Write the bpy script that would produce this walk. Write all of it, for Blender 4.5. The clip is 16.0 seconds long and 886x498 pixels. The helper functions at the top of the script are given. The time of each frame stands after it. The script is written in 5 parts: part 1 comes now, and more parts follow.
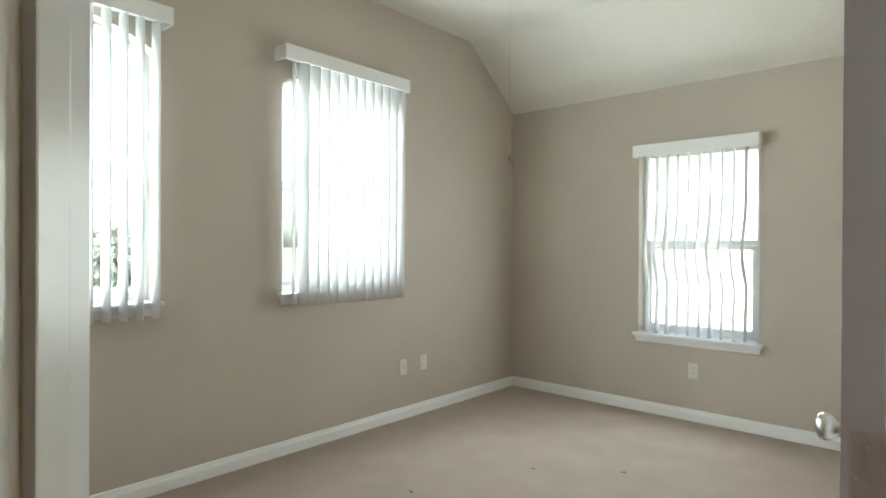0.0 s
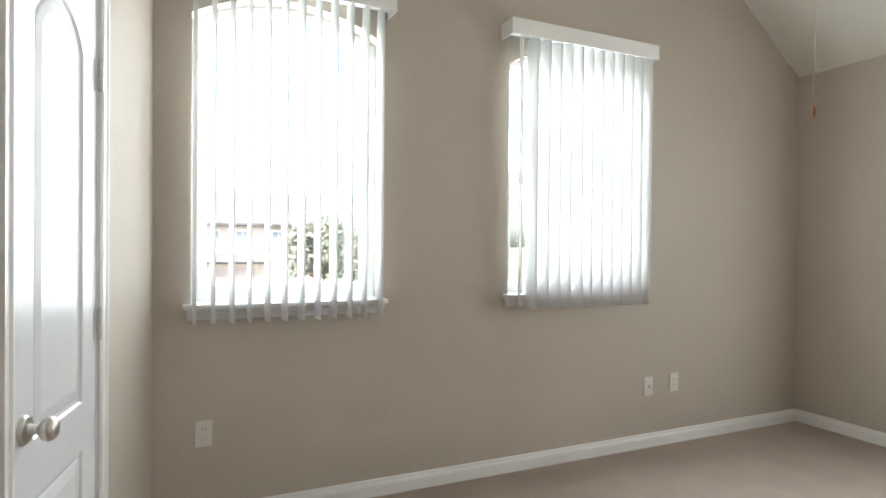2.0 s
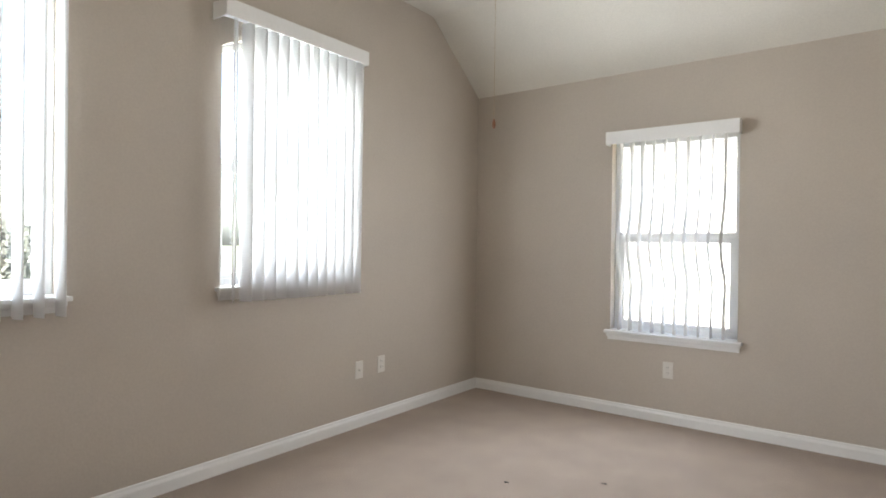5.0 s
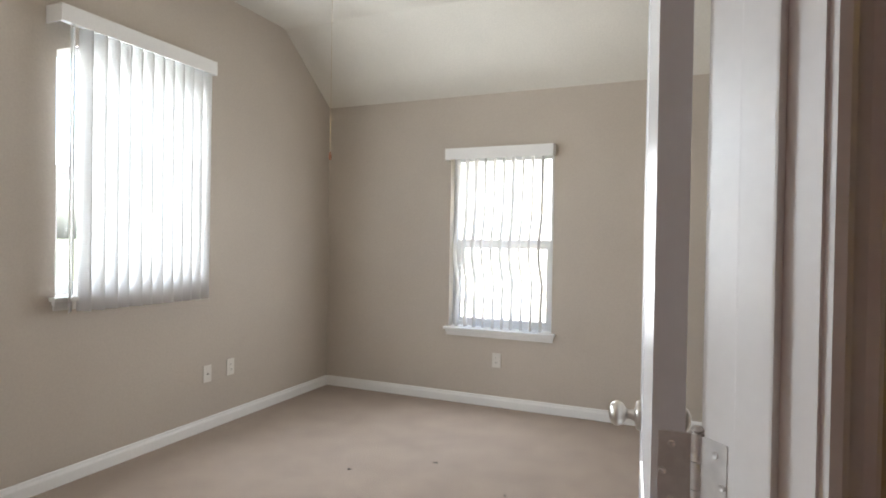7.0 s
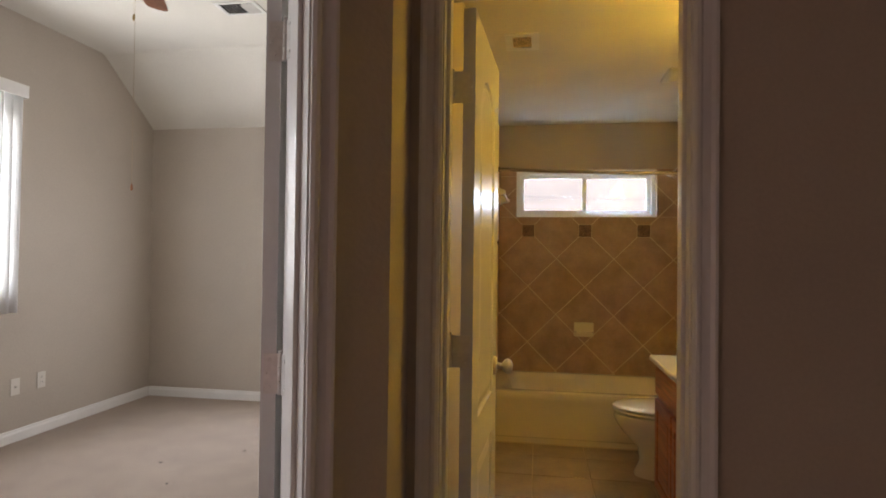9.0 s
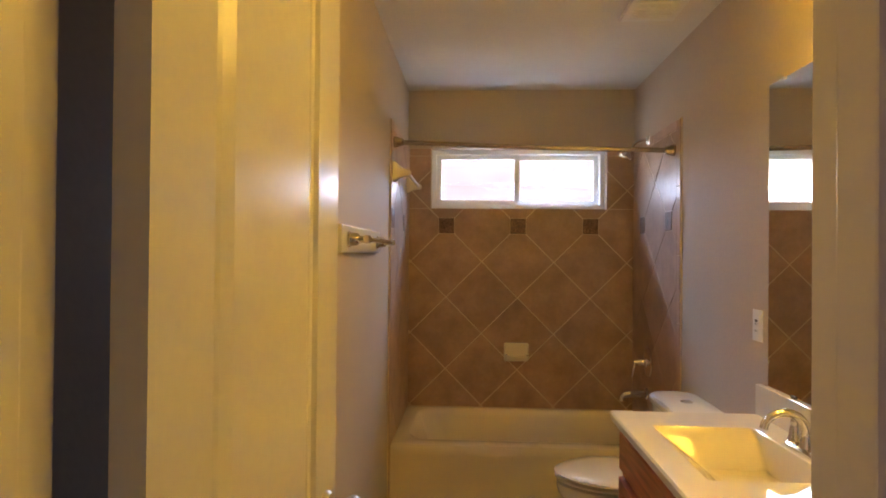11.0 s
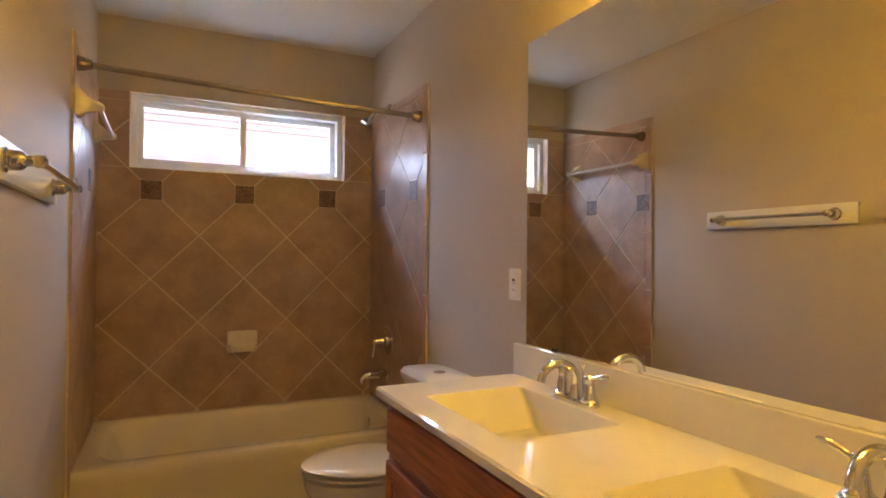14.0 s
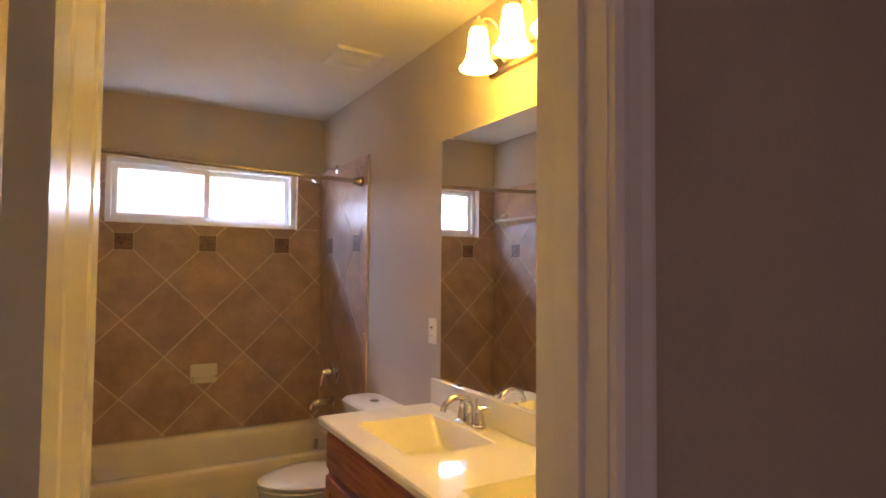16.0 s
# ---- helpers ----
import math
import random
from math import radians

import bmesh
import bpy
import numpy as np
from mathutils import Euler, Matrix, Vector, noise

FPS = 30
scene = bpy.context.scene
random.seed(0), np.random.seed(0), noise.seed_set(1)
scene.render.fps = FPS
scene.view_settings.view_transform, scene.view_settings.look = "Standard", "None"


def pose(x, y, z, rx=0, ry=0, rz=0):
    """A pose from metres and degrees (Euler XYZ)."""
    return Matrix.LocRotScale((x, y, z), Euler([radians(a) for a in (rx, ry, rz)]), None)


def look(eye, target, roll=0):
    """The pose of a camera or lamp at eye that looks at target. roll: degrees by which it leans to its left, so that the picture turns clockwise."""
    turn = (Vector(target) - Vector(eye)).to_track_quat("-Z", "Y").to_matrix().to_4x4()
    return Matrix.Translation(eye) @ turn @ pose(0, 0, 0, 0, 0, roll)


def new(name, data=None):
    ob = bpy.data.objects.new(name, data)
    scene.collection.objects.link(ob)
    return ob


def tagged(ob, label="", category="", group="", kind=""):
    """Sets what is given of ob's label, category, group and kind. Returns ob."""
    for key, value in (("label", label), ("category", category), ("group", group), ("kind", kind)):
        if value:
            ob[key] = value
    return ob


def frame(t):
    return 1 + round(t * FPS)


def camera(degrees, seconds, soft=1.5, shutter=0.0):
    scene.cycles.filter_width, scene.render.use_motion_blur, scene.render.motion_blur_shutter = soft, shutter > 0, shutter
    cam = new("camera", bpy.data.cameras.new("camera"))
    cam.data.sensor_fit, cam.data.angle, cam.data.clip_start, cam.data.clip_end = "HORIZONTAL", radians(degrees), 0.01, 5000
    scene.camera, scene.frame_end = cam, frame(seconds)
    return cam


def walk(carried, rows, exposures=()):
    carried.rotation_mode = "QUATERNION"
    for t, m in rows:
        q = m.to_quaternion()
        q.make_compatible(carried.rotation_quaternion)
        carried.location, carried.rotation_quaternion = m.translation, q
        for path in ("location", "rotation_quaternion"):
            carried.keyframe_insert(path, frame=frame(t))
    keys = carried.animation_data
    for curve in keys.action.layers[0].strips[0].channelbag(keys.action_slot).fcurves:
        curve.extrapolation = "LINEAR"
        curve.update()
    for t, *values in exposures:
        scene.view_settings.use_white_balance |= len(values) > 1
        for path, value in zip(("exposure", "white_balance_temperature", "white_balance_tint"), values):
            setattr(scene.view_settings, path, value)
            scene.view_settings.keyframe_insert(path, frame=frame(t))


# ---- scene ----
cam = camera(75.2, 16.0, soft=1.8)
PATH = [
    (0, (0.205, 0.1, 1.275), (-1.131, 1.588, 1.265), 0.3),
    (0.5, (0.047, 0.256, 1.293), (-1.557, 1.451, 1.284), 0.1),
    (1, (-0.061, 0.344, 1.278), (-1.783, 1.361, 1.266), 0.2),
    (1.5, (-0.109, 0.379, 1.271), (-1.913, 1.243, 1.256), 0.4),
    (2, (-0.111, 0.403, 1.254), (-1.932, 1.231, 1.239), 0.5),
    (2.5, (-0.12, 0.398, 1.254), (-1.94, 1.226, 1.237), 0.6),
    (3, (-0.134, 0.411, 1.236), (-1.916, 1.32, 1.218), 0.7),
    (3.5, (-0.119, 0.4, 1.242), (-1.812, 1.464, 1.224), 0.6),
    (4, (-0.112, 0.396, 1.251), (-1.66, 1.662, 1.235), 0.6),
    (4.5, (-0.093, 0.37, 1.236), (-1.509, 1.782, 1.225), 0.7),
    (5, (-0.095, 0.332, 1.216), (-1.299, 1.929, 1.205), 0.7),
    (7.4, (0.251, -0.045, 1.307), (-0.496, 1.811, 1.297), 0.6),
    (7.5, (0.277, -0.099, 1.306), (-0.456, 1.761, 1.302), 0.5),
    (8, (0.410, -0.325, 1.312), (-0.219, 1.574, 1.324), 0.7),
    (8.3, (0.495, -0.419, 1.317), (-0.054, 1.504, 1.335), 0.7),
    (8.5, (0.541, -0.458, 1.332), (0.065, 1.484, 1.35), 0.7),
    (9, (0.729, -0.42, 1.314), (0.406, 1.554, 1.345), 0.7),
    (11.5, (0.833, 0.953, 1.378), (0.884, 2.952, 1.391), 0.6),
    (12, (0.825, 1.07, 1.374), (1.118, 3.049, 1.391), 0.7),
    (12.5, (0.813, 1.102, 1.357), (1.313, 3.039, 1.378), 0.6),
    (13, (0.787, 1.105, 1.305), (1.457, 2.989, 1.331), 0.6),
    (13.5, (0.75, 1.102, 1.259), (1.542, 2.939, 1.282), 0.5),
    (14, (0.73, 1.099, 1.221), (1.596, 2.901, 1.245), 0.5),
    (14.5, (0.716, 1.083, 1.185), (1.641, 2.856, 1.211), 0.5),
    (15, (0.696, 1.024, 1.156), (1.665, 2.773, 1.18), 0.5),
    (15.5, (0.675, 0.852, 1.266), (1.66, 2.592, 1.294), 0.5),
    (16, (0.604, 0.568, 1.391), (1.597, 2.302, 1.468), 0.5),
]
EXPOSURE = [(0.0, 2.8, 6350, 0), (0.8, 2.8, 6450, 4), (1.8, 2.8, 6450, 8), (3.5, 2.8, 6450, 8), (5.0, 2.8, 6450, 12), (7.5, 2.8, 6450, 12), (8.3, 2.8, 6550, 15), (9.2, 2.62, 6800, 18), (11.3, 2.84, 6550, 30), (15.2, 2.88, 6500, 32), (16.0, 3.0, 6250, 36)]
walk(cam, [(t, look(eye, target, roll)) for t, eye, target, roll in PATH], EXPOSURE)

# ---- world, sun and window light ----
world = bpy.data.worlds.new("overcast_sky")
world.use_nodes = True
scene.world = world
_sky = world.node_tree.nodes.new("ShaderNodeTexSky")
_sky.sky_type, _sky.sun_disc = "NISHITA", False
_sky.sun_elevation, _sky.sun_rotation = radians(52), radians(140)
_sky.dust_density, _sky.air_density = 4.0, 1.0
world.node_tree.links.new(_sky.outputs[0], world.node_tree.nodes["Background"].inputs[0])
world.node_tree.nodes["Background"].inputs[1].default_value = 0.15

sun_data = bpy.data.lights.new("sun", "SUN")
sun_data.energy, sun_data.angle, sun_data.color = 5.0, radians(12), (1.0, 0.96, 0.9)
sun_ob = new("sun", sun_data)
sun_ob.matrix_world = look((20, -24, 40), (0, 0, 0))


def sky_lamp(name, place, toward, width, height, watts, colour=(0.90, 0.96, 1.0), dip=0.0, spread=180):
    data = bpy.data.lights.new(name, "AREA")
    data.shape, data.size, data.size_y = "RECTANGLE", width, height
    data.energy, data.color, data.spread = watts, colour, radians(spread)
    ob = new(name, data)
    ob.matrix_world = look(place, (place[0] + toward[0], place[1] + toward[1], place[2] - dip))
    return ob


XW, YF = -2.848, 4.47            # bedroom: window wall, far wall
BXL, BXR, BYB, BYF = 0.40, 1.870, 4.490, 1.165   # bathroom walls
CEIL_BED, CEIL_BATH = 2.98, 2.445
WIN1, WIN2 = (0.44, 1.30), (2.04, 2.92)          # y spans of the arched windows
SILL, SPRING, APEX = 0.985, 2.255, 2.375
WIN3 = (-1.66, -0.81, 0.615, 2.0)                # x span and z span
BWIN = (0.552, 1.688, 1.668, 2.062)

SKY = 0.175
# sky stand-ins: one lamp behind each blind, one added on its room side
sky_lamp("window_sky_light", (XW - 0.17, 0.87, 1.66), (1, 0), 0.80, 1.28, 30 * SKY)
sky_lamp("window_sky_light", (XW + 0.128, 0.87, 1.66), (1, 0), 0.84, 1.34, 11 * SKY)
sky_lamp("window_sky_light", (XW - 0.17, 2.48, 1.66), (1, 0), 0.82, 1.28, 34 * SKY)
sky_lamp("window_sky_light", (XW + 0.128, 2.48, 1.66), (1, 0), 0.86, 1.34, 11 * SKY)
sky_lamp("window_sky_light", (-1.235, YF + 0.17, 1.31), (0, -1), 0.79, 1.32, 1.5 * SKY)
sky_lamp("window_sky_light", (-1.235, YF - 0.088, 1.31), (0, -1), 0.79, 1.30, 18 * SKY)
# reddish fill lamp added to brighten the hall, in an added opening out of view
sky_lamp("hall_fill_light", (-0.67, -1.125, 1.1), (1, 0.35), 0.50, 1.8, 4.0 * SKY, (1.0, 0.62, 0.57))
# over the tub only the strip of sky above the neighbour's roof gives light, falling steeply past the sill
sky_lamp("window_sky_light", (1.12, BYB + 0.20, 1.84), (0, -1), 1.06, 0.08, 9.5 * SKY, (0.52, 0.75, 1.0), 1.2, 112)


# ---- materials ----
def material(name, colour, rough=0.6, metal=0.0, grain=0.0, grain_scale=60.0, stain=0.0, stain_scale=2.0, bump=0.0, bump_scale=200.0,
             spec=0.5, island=0.0, dark=None):
    m = bpy.data.materials.new(name)
    m.use_nodes = True
    nt = m.node_tree
    b = nt.nodes["Principled BSDF"]
    b.inputs["Roughness"].default_value, b.inputs["Metallic"].default_value = rough, metal
    b.inputs["Specular IOR Level"].default_value = spec
    b.inputs["Base Color"].default_value = (*colour, 1)
    co = nt.nodes.new("ShaderNodeTexCoord").outputs["Object"]
    last = None
    for amount, scale, detail in ((stain, stain_scale, 4.0), (grain, grain_scale, 3.0)):
        if amount <= 0:
            continue
        n = nt.nodes.new("ShaderNodeTexNoise")
        n.inputs["Scale"].default_value, n.inputs["Detail"].default_value = scale, detail
        nt.links.new(co, n.inputs["Vector"])
        r = nt.nodes.new("ShaderNodeMapRange")
        r.inputs["From Min"].default_value, r.inputs["From Max"].default_value = 0.3, 0.7
        r.inputs["To Min"].default_value, r.inputs["To Max"].default_value = 1 - amount, 1 + amount
        nt.links.new(n.outputs["Fac"], r.inputs["Value"])
        mul = nt.nodes.new("ShaderNodeVectorMath")
        mul.operation = "SCALE"
        if last is None:
            mul.inputs[0].default_value = colour
        else:
            nt.links.new(last, mul.inputs[0])
        nt.links.new(r.outputs[0], mul.inputs["Scale"])
        last = mul.outputs[0]
    if island > 0:
        oi = nt.nodes.new("ShaderNodeObjectInfo")
        r = nt.nodes.new("ShaderNodeMapRange")
        r.inputs["To Min"].default_value, r.inputs["To Max"].default_value = 1 - island, 1 + island
        nt.links.new(oi.outputs["Random"], r.inputs["Value"])
        mul = nt.nodes.new("ShaderNodeVectorMath")
        mul.operation = "SCALE"
        if last is None:
            mul.inputs[0].default_value = colour
        else:
            nt.links.new(last, mul.inputs[0])
        nt.links.new(r.outputs[0], mul.inputs["Scale"])
        last = mul.outputs[0]
    if last is not None:
        nt.links.new(last, b.inputs["Base Color"])
    if bump > 0:
        n = nt.nodes.new("ShaderNodeTexNoise")
        n.inputs["Scale"].default_value, n.inputs["Detail"].default_value = bump_scale, 3.0
        nt.links.new(co, n.inputs["Vector"])
        bp = nt.nodes.new("ShaderNodeBump")
        bp.inputs["Strength"].default_value, bp.inputs["Distance"].default_value = bump, 0.004
        nt.links.new(n.outputs["Fac"], bp.inputs["Height"])
        nt.links.new(bp.outputs[0], b.inputs["Normal"])
    return m


wall_paint = material("beige_wall_paint", (0.502, 0.443, 0.379), 0.62, grain=0.03, grain_scale=90, stain=0.05, stain_scale=1.3, bump=0.22, bump_scale=70, spec=0.3)
bath_paint = material("beige_bath_paint", (0.56, 0.482, 0.388), 0.62, grain=0.03, grain_scale=90, stain=0.05, stain_scale=1.5, bump=0.25, bump_scale=75, spec=0.22)
ceiling_paint = material("white_ceiling_texture", (0.71, 0.68, 0.615), 0.85, grain=0.04, grain_scale=110, stain=0.04, bump=0.5, bump_scale=60, spec=0.2)
trim_paint = material("white_gloss_trim_paint", (0.80, 0.79, 0.77), 0.28, grain=0.015, stain=0.03, stain_scale=3, bump=0.05, bump_scale=30)
door_paint = material("white_gloss_door_paint", (0.74, 0.745, 0.76), 0.24, grain=0.015, stain=0.03, stain_scale=2, bump=0.06, bump_scale=25)
vinyl = material("white_window_vinyl", (0.82, 0.83, 0.84), 0.35, stain=0.03, grain=0.02)
carpet_mat = material("beige_cut_pile_carpet", (0.42, 0.345, 0.292), 0.95, grain=0.34, grain_scale=240, stain=0.055, stain_scale=4.5, bump=1.0, bump_scale=500, spec=0.1)
plate_plastic = material("white_plate_plastic", (0.68, 0.65, 0.60), 0.35, stain=0.02)
slot_dark = material("dark_slot", (0.03, 0.03, 0.03), 0.7)
nickel = material("satin_nickel", (0.62, 0.59, 0.55), 0.28, metal=1.0, stain=0.06, stain_scale=30)
brass_rod = material("brushed_nickel_rod", (0.42, 0.36, 0.28), 0.25, metal=1.0, stain=0.08, stain_scale=20)
chrome = material("polished_chrome", (0.72, 0.72, 0.73), 0.05, metal=1.0, stain=0.02, stain_scale=20)
steel_hinge = material("painted_steel_hinge", (0.70, 0.69, 0.67), 0.35, metal=0.5, stain=0.08, stain_scale=60)
tile_mat = material("beige_brown_ceramic_tile", (0.45, 0.312, 0.232), 0.36, grain=0.06, grain_scale=45, stain=0.16, stain_scale=7, bump=0.1, bump_scale=30, island=0.06)
deco_mat = material("mottled_dark_accent_tile", (0.19, 0.115, 0.085), 0.45, grain=0.6, grain_scale=90, stain=0.3, stain_scale=30, bump=0.7, bump_scale=120)
grout_mat = material("cream_grout", (0.68, 0.58, 0.45), 0.85, grain=0.08, stain=0.1, stain_scale=5)
floor_tile_mat = material("beige_floor_tile", (0.42, 0.33, 0.24), 0.4, grain=0.06, grain_scale=50, stain=0.15, stain_scale=6, bump=0.1, bump_scale=30, island=0.07)
porcelain = material("white_porcelain", (0.80, 0.78, 0.74), 0.12, stain=0.02, stain_scale=4)
ceramic_cream = material("cream_ceramic", (0.78, 0.72, 0.58), 0.15, stain=0.03)
tub_mat = material("white_tub_enamel", (0.80, 0.74, 0.67), 0.15, stain=0.03, stain_scale=3)
marble = material("cultured_marble_top", (0.80, 0.77, 0.70), 0.05, stain=0.03, stain_scale=5, grain=0.01)
mirror_mat = material("mirror_silver", (0.94, 0.95, 0.94), 0.01, metal=1.0)
mirror_edge = material("dark_mirror_edge", (0.06, 0.06, 0.05), 0.4)
vent_metal = material("white_vent_metal", (0.74, 0.73, 0.70), 0.45, stain=0.06, stain_scale=20)
duct_shade = material("painted_duct_shade", (0.05, 0.045, 0.04), 0.9)
rust_filter = material("dusty_vent_grille", (0.66, 0.53, 0.38), 0.9, grain=0.3, grain_scale=120, stain=0.3, stain_scale=40)
blade_wood = material("brown_fan_blade_wood", (0.17, 0.07, 0.035), 0.4, grain=0.2, grain_scale=30, stain=0.2, stain_scale=8)
bronze = material("brushed_bronze_plate", (0.30, 0.22, 0.14), 0.35, metal=1.0, stain=0.1, stain_scale=20)
fan_metal = material("antique_brass_fan_metal", (0.45, 0.33, 0.16), 0.3, metal=1.0, stain=0.1, stain_scale=20)
brick_mat = material("pale_pink_brick", (0.42, 0.34, 0.31), 0.85, grain=0.12, grain_scale=8, stain=0.12, stain_scale=0.8)
siding_mat = material("cream_stucco", (0.60, 0.54, 0.46), 0.85, grain=0.06, grain_scale=12, stain=0.08, stain_scale=0.7)
white_siding = material("white_lap_siding", (0.78, 0.77, 0.74), 0.6, grain=0.03, grain_scale=6, stain=0.05, stain_scale=0.6)
roof_mat = material("grey_asphalt_shingle", (0.060, 0.055, 0.058), 0.9, grain=0.25, grain_scale=30, stain=0.2, stain_scale=1.5)
garage_mat = material("dark_garage_door_paint", (0.26, 0.22, 0.22), 0.6, stain=0.06)
glass_far = material("dark_far_window_glass", (0.16, 0.18, 0.21), 0.1)
leaf_mat = material("green_leaves", (0.115, 0.12, 0.10), 0.6, grain=0.35, grain_scale=3, stain=0.3, stain_scale=0.8)
bark_mat = material("brown_bark", (0.14, 0.10, 0.07), 0.9, grain=0.3, grain_scale=20, bump=0.6, bump_scale=30)
grass_mat = material("lawn_green", (0.11, 0.12, 0.075), 0.95, grain=0.35, grain_scale=6, stain=0.25, stain_scale=0.3)
asphalt_mat = material("grey_asphalt", (0.055, 0.055, 0.055), 0.9, grain=0.2, grain_scale=20, stain=0.15, stain_scale=0.4)
concrete_mat = material("pale_concrete", (0.40, 0.38, 0.35), 0.9, grain=0.1, grain_scale=15, stain=0.12, stain_scale=0.6)


def cherry_wood():
    m = material("cherry_stained_oak", (0.25, 0.085, 0.035), 0.33, spec=0.5)
    nt = m.node_tree
    b = nt.nodes["Principled BSDF"]
    co = nt.nodes.new("ShaderNodeTexCoord")
    mp = nt.nodes.new("ShaderNodeMapping")
    mp.inputs["Scale"].default_value = (30, 2.2, 30)
    nt.links.new(co.outputs["Object"], mp.inputs[0])
    n = nt.nodes.new("ShaderNodeTexNoise")
    n.inputs["Scale"].default_value, n.inputs["Detail"].default_value, n.inputs["Distortion"].default_value = 1.6, 7.0, 0.8
    nt.links.new(mp.outputs[0], n.inputs["Vector"])
    r = nt.nodes.new("ShaderNodeValToRGB")
    r.color_ramp.elements[0].position, r.color_ramp.elements[0].color = 0.32, (0.25, 0.066, 0.028, 1)
    r.color_ramp.elements[1].position, r.color_ramp.elements[1].color = 0.68, (0.55, 0.185, 0.078, 1)
    nt.links.new(n.outputs["Fac"], r.inputs[0])
    nt.links.new(r.outputs[0], b.inputs["Base Color"])
    bp = nt.nodes.new("ShaderNodeBump")
    bp.inputs["Strength"].default_value, bp.inputs["Distance"].default_value = 0.12, 0.002
    nt.links.new(n.outputs["Fac"], bp.inputs["Height"])
    nt.links.new(bp.outputs[0], b.inputs["Normal"])
    return m


cherry = cherry_wood()


def vane_material():
    m = bpy.data.materials.new("translucent_white_vane_fabric")
    m.use_nodes = True
    nt = m.node_tree
    nt.nodes.remove(nt.nodes["Principled BSDF"])
    out = nt.nodes["Material Output"]
    n = nt.nodes.new("ShaderNodeTexNoise")
    n.inputs["Scale"].default_value = 120
    r = nt.nodes.new("ShaderNodeMapRange")
    r.inputs["To Min"].default_value, r.inputs["To Max"].default_value = 0.93, 0.97
    nt.links.new(n.outputs["Fac"], r.inputs["Value"])
    cb = nt.nodes.new("ShaderNodeCombineColor")
    nt.links.new(r.outputs[0], cb.inputs[0])
    nt.links.new(r.outputs[0], cb.inputs[1])
    nt.links.new(r.outputs[0], cb.inputs[2])
    d, t, mix = nt.nodes.new("ShaderNodeBsdfDiffuse"), nt.nodes.new("ShaderNodeBsdfTranslucent"), nt.nodes.new("ShaderNodeMixShader")
    nt.links.new(cb.outputs[0], d.inputs[0])
    nt.links.new(cb.outputs[0], t.inputs[0])
    mix.inputs[0].default_value = 0.25
    nt.links.new(d.outputs[0], mix.inputs[1])
    nt.links.new(t.outputs[0], mix.inputs[2])
    nt.links.new(mix.outputs[0], out.inputs[0])
    return m


vane_mat = vane_material()


def glass_material():
    m = bpy.data.materials.new("clear_window_glass")
    m.use_nodes = True
    nt = m.node_tree
    nt.nodes.remove(nt.nodes["Principled BSDF"])
    g, t, mix = nt.nodes.new("ShaderNodeBsdfGlossy"), nt.nodes.new("ShaderNodeBsdfTransparent"), nt.nodes.new("ShaderNodeMixShader")
    g.inputs["Roughness"].default_value = 0.02
    t.inputs[0].default_value = (0.95, 0.97, 0.96, 1)
    mix.inputs[0].default_value = 0.06
    nt.links.new(t.outputs[0], mix.inputs[1])
    nt.links.new(g.outputs[0], mix.inputs[2])
    nt.links.new(mix.outputs[0], nt.nodes["Material Output"].inputs[0])
    return m


glass = glass_material()


def lit_glass():
    m = bpy.data.materials.new("lit_frosted_shade_glass")
    m.use_nodes = True
    b = m.node_tree.nodes["Principled BSDF"]
    b.inputs["Base Color"].default_value = (0.9, 0.85, 0.7, 1)
    b.inputs["Emission Color"].default_value = (1.0, 0.64, 0.065, 1)
    b.inputs["Emission Strength"].default_value = 3.75
    return m


shade_mat = lit_glass()


# ---- building helpers ----
def root(name, label, category, at=(0, 0, 0), group="", kind=""):
    ob = new(name)
    ob.location = at
    ob.empty_display_size = 0.1
    return tagged(ob, label, category, group, kind)


def part(name, bm, mat, parent=None, label="", smooth=False, kind="", m=None):
    bmesh.ops.recalc_face_normals(bm, faces=bm.faces)
    me = bpy.data.meshes.new(name)
    if smooth:
        for f in bm.faces:
            f.smooth = True
    bm.to_mesh(me)
    bm.free()
    if smooth:
        me.set_sharp_from_angle(angle=radians(38))
    me.materials.append(mat)
    return placed(name, me, parent, label, kind, m)


def placed(name, me, parent=None, label="", kind="", m=None):
    ob = new(name, me)
    if m is not None:
        ob.matrix_basis = m
    if parent is not None:
        ob.parent = parent
        ob.matrix_parent_inverse = Matrix.Translation(parent.location).inverted() if parent.data is None else Matrix.Identity(4)
    if label:
        ob["label"] = label
    if kind:
        ob["kind"] = kind
    return ob


def structure(name, bm, mat, label, category, smooth=False):
    return tagged(part(name, bm, mat, smooth=smooth), label, category, kind="structure")


def box(bm, a, b, m=None, bevel=0.0, seg=2):
    x0, y0, z0 = a
    x1, y1, z1 = b
    made = bmesh.ops.create_cube(bm, size=1.0)["verts"]
    for v in made:
        v.co = Vector(((x0 + x1) / 2 + v.co.x * (x1 - x0), (y0 + y1) / 2 + v.co.y * (y1 - y0), (z0 + z1) / 2 + v.co.z * (z1 - z0)))
    if bevel > 0:
        edges = {e for v in made for e in v.link_edges}
        got = bmesh.ops.bevel(bm, geom=list(edges), offset=bevel, segments=seg, profile=0.7, affect="EDGES", clamp_overlap=True)
        made = list({v for f in got["faces"] for v in f.verts} | {v for v in made if v.is_valid})
        seen, todo = set(made), list(made)
        while todo:
            v = todo.pop()
            for e in v.link_edges:
                o = e.other_vert(v)
                if o not in seen:
                    seen.add(o)
                    todo.append(o)
        made = list(seen)
    if m is not None:
        for v in made:
            v.co = m @ v.co
    return made


